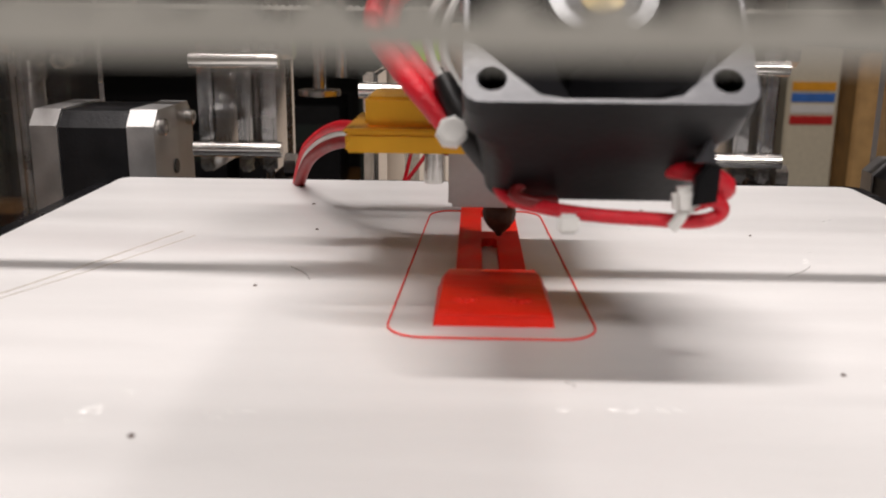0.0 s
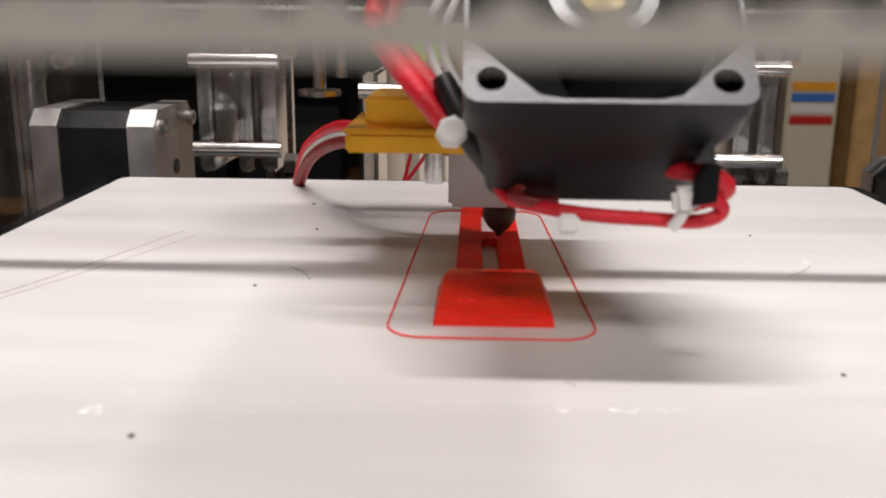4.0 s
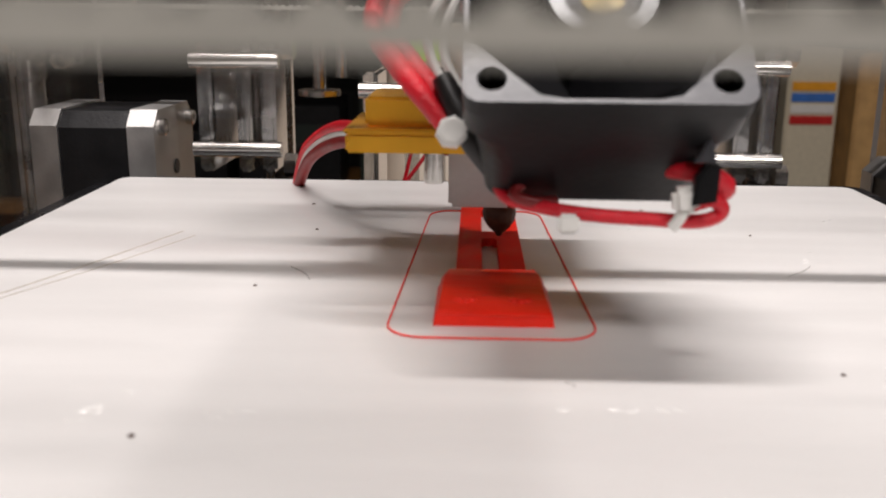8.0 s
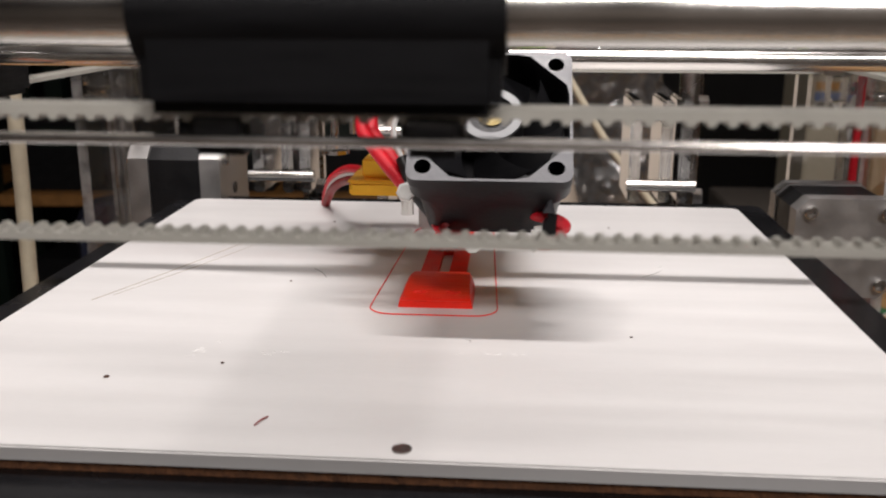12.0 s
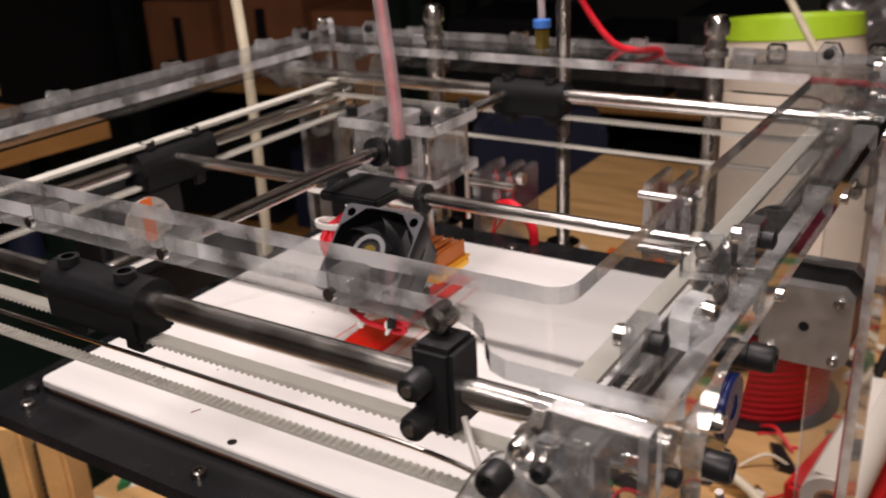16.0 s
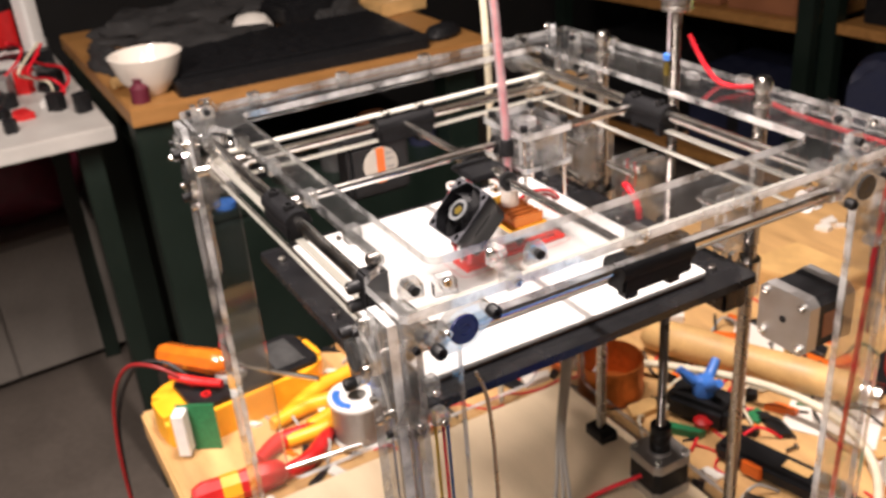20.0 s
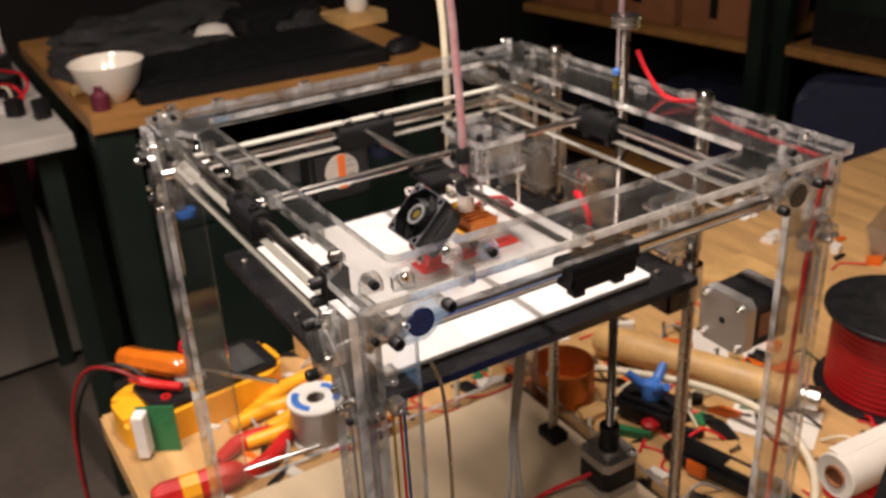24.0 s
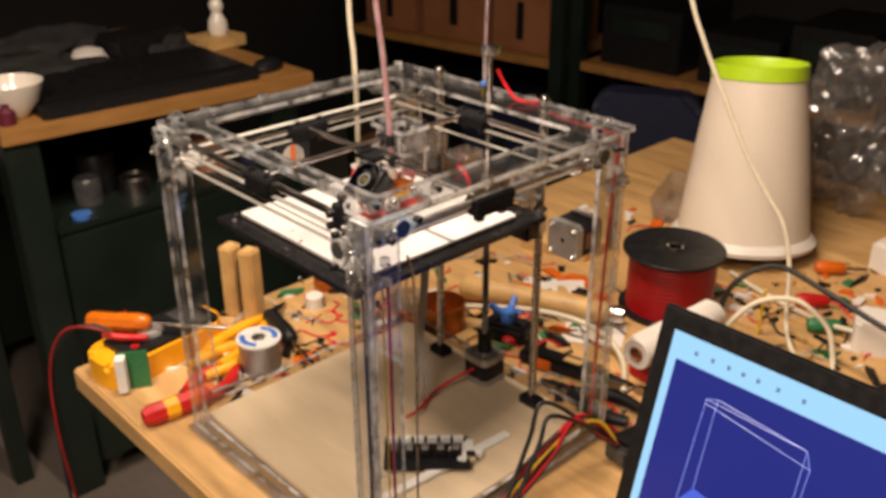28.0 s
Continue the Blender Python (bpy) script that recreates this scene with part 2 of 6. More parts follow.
def solo(name, bm, mat, label, category, kind="", group="", smooth=True, at=None):
    ob = new(name, finish(bm, name, mat, smooth))
    if at is not None:
        ob.matrix_world = at
    return tagged(ob, label, category, group, kind)


def box(bm, x0, x1, y0, y1, z0, z1, bev=0.0, m=None, mi=0):
    r = bmesh.ops.create_cube(bm, size=1.0)
    vs = r["verts"]
    bmesh.ops.transform(bm, matrix=Matrix.Translation(((x0 + x1) / 2, (y0 + y1) / 2, (z0 + z1) / 2)) @ Matrix.Diagonal((x1 - x0, y1 - y0, z1 - z0, 1)), verts=vs)
    fs = {f for v in vs for f in v.link_faces}
    for f in fs:
        f.material_index = mi
    if bev:
        es = list({e for v in vs for e in v.link_edges})
        g = bmesh.ops.bevel(bm, geom=es, offset=bev, segments=2, affect="EDGES", clamp_overlap=True)
        vs = list({v for f in g["faces"] for v in f.verts} | {v for v in vs if v.is_valid})
    if m is not None:
        bmesh.ops.transform(bm, matrix=m, verts=[v for v in vs if v.is_valid])
    return bm


def B(x0, x1, y0, y1, z0, z1, bev=0.0, m=None):
    return box(bmesh.new(), x0, x1, y0, y1, z0, z1, bev, m)


def sweep(bm, pts, r, seg=8, closed=False, mi=0, steps=6, smooth=True):
    """A round bar along points; r is one radius or one for each point."""
    P = [Vector(p) for p in pts]
    R = list(r) if isinstance(r, (list, tuple)) else [r] * len(P)
    if smooth and len(P) > 2:
        Q, S, n = [], [], len(P)
        rng = n if closed else n - 1
        for i in range(rng):
            g = (lambda k: P[k % n]) if closed else (lambda k: P[min(max(k, 0), n - 1)])
            a, b, c, d = g(i - 1), g(i), g(i + 1), g(i + 2)
            ra, rb = R[i], R[(i + 1) % n]
            for s in range(steps):
                u = s / steps
                Q.append(0.5 * (2 * b + (c - a) * u + (2 * a - 5 * b + 4 * c - d) * u * u + (3 * b - a - 3 * c + d) * u ** 3))
                S.append(ra + (rb - ra) * u)
        if not closed:
            Q.append(P[-1]), S.append(R[-1])
        P, R = Q, S
    n = len(P)
    up, rings = None, []
    for i in range(n):
        t = (P[(i + 1) % n] - P[i - 1]) if closed else (P[min(i + 1, n - 1)] - P[max(i - 1, 0)])
        t = t.normalized() if t.length > 1e-9 else Vector((0, 0, 1))
        if up is None:
            up = t.orthogonal().normalized()
        up = (up - t * up.dot(t))
        up = up.normalized() if up.length > 1e-6 else t.orthogonal().normalized()
        sd = t.cross(up)
        rings.append([bm.verts.new(P[i] + (up * math.cos(a) + sd * math.sin(a)) * R[i]) for a in [2 * math.pi * k / seg for k in range(seg)]])
    for i in range(n if closed else n - 1):
        A, C = rings[i], rings[(i + 1) % n]
        for k in range(seg):
            bm.faces.new((A[k], A[(k + 1) % seg], C[(k + 1) % seg], C[k])).material_index = mi
    if not closed:
        bm.faces.new(rings[0][::-1]).material_index = mi
        bm.faces.new(rings[-1]).material_index = mi
    return bm


def S(pts, r, seg=8, **k):
    return sweep(bmesh.new(), pts, r, seg, **k)


def rod(p0, p1, r, seg=20):
    return sweep(bmesh.new(), [p0, p1], r, seg, smooth=False)


def lathe(bm, prof, seg=32, m=None, mi=0):
    """A turned shape: (radius, height) pairs round the local z axis."""
    rings, made = [], []
    for r, z in prof:
        if r < 1e-6:
            rings.append([bm.verts.new((0, 0, z))])
        else:
            rings.append([bm.verts.new((r * math.cos(2 * math.pi * k / seg), r * math.sin(2 * math.pi * k / seg), z)) for k in range(seg)])
        made += rings[-1]
    for A, C in zip(rings, rings[1:]):
        for k in range(seg):
            q = [A[k % len(A)], A[(k + 1) % len(A)], C[(k + 1) % len(C)], C[k % len(C)]]
            u = []
            for v in q:
                if v not in u:
                    u.append(v)
            if len(u) > 2:
                bm.faces.new(u).material_index = mi
    if m is not None:
        bmesh.ops.transform(bm, matrix=m, verts=made)
    return bm


def L(prof, seg=32, m=None):
    return lathe(bmesh.new(), prof, seg, m)


def prism(bm, outline, z0, z1, m=None, mi=0, bev=0.0):
    """A flat outline (x, y) given thickness."""
    lo = [bm.verts.new((x, y, z0)) for x, y in outline]
    hi = [bm.verts.new((x, y, z1)) for x, y in outline]
    n = len(lo)
    fs = [bm.faces.new(lo[::-1]), bm.faces.new(hi)]
    fs += [bm.faces.new((lo[i], lo[(i + 1) % n], hi[(i + 1) % n], hi[i])) for i in range(n)]
    for f in fs:
        f.material_index = mi
    vs = lo + hi
    if bev:
        g = bmesh.ops.bevel(bm, geom=list(fs[1].edges), offset=bev, segments=2, affect="EDGES", clamp_overlap=True)
        vs = [v for v in vs if v.is_valid] + [v for f in g["faces"] for v in f.verts]
    if m is not None:
        bmesh.ops.transform(bm, matrix=m, verts=list(set(vs)))
    return bm


def P2(outline, z0, z1, m=None, bev=0.0):
    return prism(bmesh.new(), outline, z0, z1, m, 0, bev)


def round_rect(x0, x1, y0, y1, r, n=5):
    out = []
    for cx, cy, a0 in ((x1 - r, y1 - r, 0), (x0 + r, y1 - r, 90), (x0 + r, y0 + r, 180), (x1 - r, y0 + r, 270)):
        for k in range(n + 1):
            a = radians(a0 + 90 * k / n)
            out.append((cx + r * math.cos(a), cy + r * math.sin(a)))
    return out


def cut_sheet(outline, holes, z0, z1, m=None):
    """A sheet with cut-outs; the cut edges take the second material."""
    bm = bmesh.new()
    loops, made = [], []
    for z in (z0, z1):
        edges = []
        for ring in [outline] + holes:
            vs = [bm.verts.new((x, y, z)) for x, y in ring]
            made += vs
            edges += [bm.edges.new((vs[i], vs[(i + 1) % len(vs)])) for i in range(len(vs))]
            loops.append(vs)
        bmesh.ops.triangle_fill(bm, use_beauty=True, use_dissolve=False, edges=edges)
    k = len(holes) + 1
    for a, b in zip(loops[:k], loops[k:]):
        for i in range(len(a)):
            j = (i + 1) % len(a)
            bm.faces.new((a[i], a[j], b[j], b[i])).material_index = 1
    if m is not None:
        bmesh.ops.transform(bm, matrix=m, verts=made)
    return bm


AX_X, AX_Y, AX_Z = pose(0, 0, 0, 0, 90, 0), pose(0, 0, 0, -90, 0, 0), Matrix()


def T(x, y, z):
    return Matrix.Translation((x, y, z))


def bolt(bm, at, r=0.0028, h=0.003, m=AX_Z):
    """A socket-head bolt, its head rising along the axis of m."""
    return lathe(bm, [(0, 0), (r, 0), (r, h * 0.85), (r * 0.85, h), (r * 0.5, h), (r * 0.5, h * 0.4), (0, h * 0.4)], 14, T(*at) @ m)

# ---- the room ----
TABLE, FLOOR = -0.305, -1.055
RX0, RX1, RY0, RY1, RZ1 = -2.9, 2.4, -2.2, 3.0, 1.5
solo("floor", B(RX0, RX1, RY0, RY1, FLOOR - 0.1, FLOOR), concrete, "grey worn concrete workshop floor with paint spots", "floor", "structure")
solo("ceiling", B(RX0, RX1, RY0, RY1, RZ1, RZ1 + 0.1), pale_ceiling, "plain pale ceiling", "ceiling", "structure")
solo("wall_north", B(RX0, RX1, RY1, RY1 + 0.1, FLOOR, RZ1), dark_wall, "workshop wall, its shade put into a near-black colour", "wall", "structure")
solo("wall_south", B(RX0, RX1, RY0 - 0.1, RY0, FLOOR, RZ1), grey_wall, "plain dim wall", "wall", "structure")
solo("wall_west", B(RX0 - 0.1, RX0, RY0, RY1, FLOOR, RZ1), dark_wall, "workshop wall, its shade put into a near-black colour", "wall", "structure")
solo("wall_east", B(RX1, RX1 + 0.1, RY0, RY1, FLOOR, RZ1), grey_wall, "plain dim wall", "wall", "structure")
# housings out of view, one for the added fill light too
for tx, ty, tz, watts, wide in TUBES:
    fx = thing("tube_lamp", "unseen white metal tube lamp hanging from the ceiling", "ceiling lamp", "tube lamps", T(tx, ty, tz + 0.02))
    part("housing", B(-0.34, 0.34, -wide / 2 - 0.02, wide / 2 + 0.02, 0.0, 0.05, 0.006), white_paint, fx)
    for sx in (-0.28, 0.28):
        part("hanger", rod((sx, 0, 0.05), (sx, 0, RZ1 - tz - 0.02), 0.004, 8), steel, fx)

# worktable under the printer
wt = thing("worktable", "pale plywood worktable littered with tools", "table", "", T(0.3, 0.5, FLOOR))
part("tabletop", B(-0.725, 1.1, -0.61, 0.86, TABLE - FLOOR - 0.036, TABLE - FLOOR, 0.003), plywood, wt)
for lx in (-0.42, 1.02):
    for ly in (-0.25, 0.78):
        part("leg", B(lx - 0.035, lx + 0.035, ly - 0.035, ly + 0.035, 0, TABLE - FLOOR - 0.036, 0.003), stick_wood, wt)
part("rail", B(-0.38, 0.98, -0.265, -0.235, 0.58, TABLE - FLOOR - 0.036), stick_wood, wt)

# ---- the printer: clear sheet case ----
FX0, FX1, FY0, FY1, FTOP = -0.183, 0.187, -0.057, 0.313, 0.100
SH = 0.005
pr = thing("printer_case", "clear acrylic desktop printer case with steel rods, on the worktable", "printer", "", T(0.011, 0.119, TABLE))
prw = Matrix.Translation((-0.011, -0.119, -TABLE))


def ppart(name, bm, mat, label="", parent=None, smooth=True):
    """A part of the printer, given in world places."""
    bmesh.ops.transform(bm, matrix=prw, verts=bm.verts)
    return part(name, bm, mat, parent or pr, label, smooth)


def slots(n, a, b, w=0.006, h=0.006, c=0.0):
    return [[(a + (b - a) * (i + 0.5) / n - w, c - h / 2), (a + (b - a) * (i + 0.5) / n + w, c - h / 2), (a + (b - a) * (i + 0.5) / n + w, c + h / 2), (a + (b - a) * (i + 0.5) / n - w, c + h / 2)] for i in range(n)]


# top ring
# the front edge steps back between two ears, so that the front rod lies free
FE = -0.0285
ear = [(0.121, FE), (0.128, FE - 0.001), (0.134, FE - 0.0035), (0.139, FE - 0.0075), (0.143, FE - 0.0135), (0.147, FE - 0.0185), (0.152, FE - 0.0205)]
top_out = [(x, y) for x, y in ear] + [(FX1 + 0.001, FE - 0.0205), (FX1 + 0.004, FE - 0.0175)] + [(FX1 + 0.004, FY1 + 0.001), (FX1 + 0.001, FY1 + 0.005), (FX0, FY1 + 0.005), (FX0 - 0.003, FY1 + 0.002)]
top_out += [(FX0 - 0.003, FE - 0.0175), (FX0, FE - 0.0205)] + [(0.004 - x, y) for x, y in ear[::-1]]
ppart("top_panel", cut_sheet(top_out, [round_rect(-0.149, 0.149, -0.011, 0.261, 0.007)] + slots(3, FX0 + 0.03, FX1 - 0.03, 0.005, 0.005, FY1 - 0.012),
      FTOP - SH, FTOP), [acrylic, acrylic_edge], "clear top sheet with a square opening", smooth=False)
# upright sheets, each with a large window; local x along the side, local y up
H0 = TABLE + 0.006


def side(name, width, m, low, leg, band, label):
    hole = round_rect(leg[0], width - leg[1], low, FTOP - H0 - band, 0.014)
    return ppart(name, cut_sheet([(0, 0), (width, 0), (width, FTOP - H0 - SH - 0.0005), (0, FTOP - H0 - SH - 0.0005)], [hole] + [], 0, SH, m), [acrylic, acrylic_edge], label, smooth=False)


W = FX1 - FX0
UP = Matrix(((1, 0, 0, 0), (0, 0, -1, 0), (0, 1, 0, 0), (0, 0, 0, 1)))
UPY = Matrix(((0, 0, 1, 0), (1, 0, 0, 0), (0, 1, 0, 0), (0, 0, 0, 1)))
zt = FTOP - H0 - SH - 0.0005
ppart("front_panel", cut_sheet([(0, 0), (W, 0), (W, zt), (W - 0.022, zt), (W - 0.030, zt - 0.03), (W - 0.030, 0.030), (W - 0.036, 0.022), (0.036, 0.022), (0.030, 0.030), (0.030, zt - 0.03), (0.022, zt), (0, zt)], [], 0, SH, T(FX0, FY0 + 0.007, H0) @ UP), [acrylic, acrylic_edge], "clear front sheet, open at the top", smooth=False)
ppart("front_band", B(-0.119, 0.121, FE + 0.001, FE + 0.0050, 0.0898, FTOP - SH - 0.0005, 0.0005), acrylic_block, "clear upright strip under the front edge")
side("back_panel", W, T(FX0, FY1 - 0.003, H0) @ UP, 0.022, (0.034, 0.034), 0.022, "clear back sheet")
side("side_panel", FY1 - FY0 - 0.02, T(FX0, FY0 + 0.01, H0) @ UPY, 0.022, (0.030, 0.034), 0.018, "clear side sheet with a large window")
side("side_panel", FY1 - FY0 - 0.02, T(FX1 - SH, FY0 + 0.01, H0) @ UPY, 0.022, (0.030, 0.040), 0.018, "clear side sheet with a large window")
# inner corner strips that stiffen the posts
for cx, cy, dx, dy in ((FX0, FY0, 1, 1), (FX1, FY0, -1, 1), (FX0, FY1, 1, -1), (FX1, FY1, -1, -1)):
    x, y = cx + dx * 0.022, cy + dy * 0.024
    if (dx, dy) != (-1, 1):
        continue
    bm = cut_sheet([(-0.014, 0), (0.014, 0), (0.014, FTOP - H0 - 0.03), (-0.014, FTOP - H0 - 0.03)], [round_rect(-0.006, 0.006, z, z + 0.05, 0.005) for z in (0.03, 0.10, 0.17, 0.24)], 0, 0.004, T(x, y, H0) @ Matrix.Rotation(radians(45 * dx * dy), 4, "Z") @ UP)
    ppart("corner_strip", bm, [acrylic, acrylic_edge], smooth=False)
ppart("base_panel", B(FX0 + 0.012, FX1 - 0.012, FY0 + 0.018, FY1 - 0.016, TABLE + 0.012, TABLE + 0.022, 0.001), base_wood, "pale wooden base board")
ppart("base_sheet", B(FX0 - 0.003, FX1 + 0.003, FY0 - 0.006, FY1 + 0.002, TABLE, TABLE + 0.0055, 0.0008), acrylic_block)

# square clips where the sheets lock together
for i in range(4):
    u = (i + 0.5) / 4
    for q in range(4):
        x = FX0 + 0.03 + (W - 0.06) * u
        y = FY0 + 0.03 + (W - 0.06) * u
        c = ((0.8 * x, FE - 0.001, 0), (x, FY1 + 0.001, 0), (FX0 - 0.001, y, 1), (FX1 + 0.001, y, 1))[q]
        bm = bmesh.new()
        z = FTOP - 0.001
        box(bm, c[0] - 0.0045, c[0] + 0.0045, c[1] - 0.0045, c[1] + 0.0045, z - 0.005, z + 0.0045, 0.0008)
        ppart("clip", bm, acrylic_block)
        bm = bmesh.new()
        bolt(bm, (c[0], c[1] + (0 if c[2] else (-0.009 if q == 0 else 0.006)), z) if not c[2] else (c[0] + (-0.009 if q == 2 else 0.006), c[1], z), 0.0018, 0.002, AX_X if c[2] else AX_Y)
        ppart("clip_screw", bm, steel)

# clear tabs with black knobs standing over the corners of the top sheet
for x, y, turn in ((0.178, FY0 + 0.020, 90), (0.183, 0.030, 90), (-0.160, FY0 + 0.014, -10), (-0.156, FY0 + 0.022, 90), (0.180, 0.262, 90), (0.150, 0.288, 0), (-0.130, 0.288, 0), (-0.158, 0.250, 90)):
    m_ = T(x, y, FTOP) @ Matrix.Rotation(radians(turn), 4, "Z")
    tab = ppart("corner_tab", prism(bmesh.new(), [(-0.006, 0), (0.006, 0), (0.006, 0.006), (0.0035, 0.0105), (-0.0035, 0.0105), (-0.006, 0.006)], -0.0022, 0.0022, m_ @ UP), acrylic_block)
    for s_ in (-1, 1):
        ppart("tab_knob", L([(0, 0), (0.0026, 0), (0.0026, 0.003), (0.0012, 0.0036), (0, 0.0036)], 12, m_ @ T(0, 0.0023 * s_, 0.0055) @ (AX_Y if s_ > 0 else pose(0, 0, 0, 90))), black_plastic if s_ < 0 else steel, parent=tab)

# upright tabs cut from clear sheet
for x, y, turn, h in ((0.176, 0.012, 8, 0.011), (0.184, -0.022, 80, 0.010), (0.172, 0.292, 12, 0.010), (-0.170, 0.290, -10, 0.010), (-0.172, -0.030, 85, 0.010)):
    m_ = T(x, y, FTOP) @ Matrix.Rotation(radians(turn), 4, "Z")
    tab = ppart("lock_plate", cut_sheet([(-0.0058, 0), (0.0058, 0), (0.0058, h * 0.7), (0.0038, h), (-0.0038, h), (-0.0058, h * 0.7)], [round_rect(-0.002, 0.002, h * 0.25, h * 0.55, 0.0008, 2)], -0.0025, 0.0025, m_ @ UP), [acrylic, acrylic_edge], "clear locking plate", smooth=False)
    bm = bmesh.new()
    bolt(bm, (0, 0, 0), 0.0022, 0.0030, m_ @ T(0, -0.0027, h * 0.8) @ pose(0, 0, 0, 90))
    ppart("plate_bolt", bm, steel, parent=tab)

# ---- guide rods, belts, pulleys ----
YF, YB, ZX = -0.034, 0.262, 0.079
XL, XR, ZY = -0.146, 0.162, 0.064
ppart("front_rod", rod((FX0 + 0.004, YF, ZX), (FX1 - 0.002, YF, ZX), 0.004), steel, "polished steel guide rod")
ppart("back_rod", rod((FX0 + 0.004, YB, ZX), (FX1 - 0.002, YB, ZX), 0.004), steel, "polished steel guide rod")
ppart("left_rod", rod((XL, FY0 + 0.004, ZY), (XL, FY1 - 0.002, ZY), 0.004), steel, "polished steel guide rod")
ppart("right_rod", rod((XR, FY0 + 0.004, ZY), (XR, FY1 - 0.002, ZY), 0.004), steel, "polished steel guide rod")


def belt(name, p0, p1, up, width, axis, thin=1.0):
    """A toothed belt run seen edge-on: teeth on its upper (up=1) or lower side."""
    bm = bmesh.new()
    n = int((Vector(p1) - Vector(p0)).length / 0.0025)
    prof = []
    for i in range(n):
        s = i * 0.0025
        prof += [(s, 0.0005), (s + 0.0008, 0.0005), (s + 0.0011, 0.0012), (s + 0.0018, 0.0012), (s + 0.0022, 0.0005)]
    prof.append((n * 0.0025, 0.0005))
    rows = []
    for w in (-width / 2, width / 2):
        top = [(s, w, up * h * thin) for s, h in prof]
        bot = [(s, w, -up * 0.0008 * thin) for s, h in prof]
        mk = (lambda a: Vector(p0) + Vector((a[0], a[1], a[2]))) if axis == "x" else (lambda a: Vector(p0) + Vector((a[1], a[0], a[2])))
        rows.append(([bm.verts.new(mk(a)) for a in top], [bm.verts.new(mk(a)) for a in bot]))
    (t0, b0), (t1, b1) = rows
    for i in range(len(t0) - 1):
        for q in ((t0[i], t0[i + 1], t1[i + 1], t1[i]), (b0[i], b1[i], b1[i + 1], b0[i + 1]), (t0[i], b0[i], b0[i + 1], t0[i + 1]), (t1[i], t1[i + 1], b1[i + 1], b1[i])):
            bm.faces.new(q)
    return ppart(name, bm, belt_mat, smooth=False)


XA, XB = FX0 + 0.022, FX1 - 0.034
for y in (YF - 0.001, YB):
    belt("belt_run", (XA, y, 0.0670), (XB, y, 0.0670), -1, 0.005, "x")
    belt("belt_run", (XA, y, 0.0504), (XB, y, 0.0504), 1, 0.0040, "x", 0.8)
XBELT = (XL + 0.002, XR - 0.009)
for x in XBELT:
    belt("belt_run", (x, FY0 + 0.025, 0.0745), (x, FY1 - 0.03, 0.0745), -1, 0.0068, "y")
    belt("belt_run", (x, FY0 + 0.025, 0.0535), (x, FY1 - 0.03, 0.0535), 1, 0.0060, "y")
for y in (YF - 0.001, YB):
    for x in (XA, XB):
        ppart("pulley", L([(0, -0.005), (0.0078, -0.005), (0.0078, -0.0038), (0.0058, -0.0036), (0.0058, 0.0036), (0.0078, 0.0038), (0.0078, 0.005), (0, 0.005)], 24, T(x, y, 0.057) @ AX_Y), steel)
for x, xr in zip(XBELT, (XL, XR)):
    for y in (FY0 + 0.022, FY1 - 0.027):
        ppart("pulley", L([(0, -0.005), (0.0105, -0.005), (0.0105, -0.0038), (0.0095, -0.0036), (0.0095, 0.0036), (0.0105, 0.0038), (0.0105, 0.005), (0, 0.005)], 24, T(x, y, ZY) @ AX_X), steel)
        ppart("shaft_collar", L([(0.004, 0), (0.0075, 0), (0.0075, 0.008), (0.004, 0.008)], 24, T(xr, y + (0.012 if y < 0.1 else -0.02), ZY) @ AX_Y), steel)

# bearing caps on the outside of the corners: each a ring, a dark disc and two black knobs
def cap(at, m, tilt, disc_mat):
    w = T(*at) @ m @ Matrix.Rotation(radians(tilt), 4, "Z")
    out = []
    for k in range(40):
        a = 2 * math.pi * k / 40
        r = 0.0112 + 0.0072 * abs(math.cos(a)) ** 6
        out.append((r * math.cos(a), r * math.sin(a)))
    holder = ppart("bearing_holder", prism(bmesh.new(), out, 0, 0.005, w), [acrylic_block])
    ppart("disc", L([(0, 0.0051), (0.0080, 0.0051), (0.0080, 0.0056), (0.0075, 0.0062), (0.003, 0.0062), (0.0026, 0.0058), (0, 0.0058)], 32, w), disc_mat, parent=None)
    for sx in (-0.0165, 0.0165):
        ppart("knob", L([(0, 0), (0.0034, 0), (0.0034, 0.0052), (0.0028, 0.006), (0.0016, 0.006), (0.0016, 0.0045), (0, 0.0045)], 16, w @ T(sx, 0, 0.0051)), black_plastic)


OUTF = Matrix(((1, 0, 0, 0), (0, 0, -1, 0), (0, 1, 0, 0), (0, 0, 0, 1)))
OUTB = Matrix(((-1, 0, 0, 0), (0, 0, 1, 0), (0, 1, 0, 0), (0, 0, 0, 1)))
OUTR = Matrix(((0, 0, 1, 0), (1, 0, 0, 0), (0, 1, 0, 0), (0, 0, 0, 1)))
OUTL = Matrix(((0, 0, -1, 0), (-1, 0, 0, 0), (0, 1, 0, 0), (0, 0, 0, 1)))
cap((XR - 0.007, FY0 + 0.001, ZY), OUTF, 83, clear_dark)
cap((XL, FY0 + 0.001, ZY), OUTF, 97, clear_dark)
cap((FX1 + 0.0002, YF + 0.016, ZX + 0.004), OUTR, 20, blue_tape)
cap((FX1 + 0.0002, YB, ZX), OUTR, 20, clear_dark)
cap((FX0 - 0.0002, YF, ZX), OUTL, 20, clear_dark)
cap((FX0 - 0.0002, YB, ZX), OUTL, 20, clear_dark)
cap((XR, FY1 + 0.0025, ZY), OUTB, 80, clear_dark)
cap((XL, FY1 + 0.0025, ZY), OUTB, 80, clear_dark)

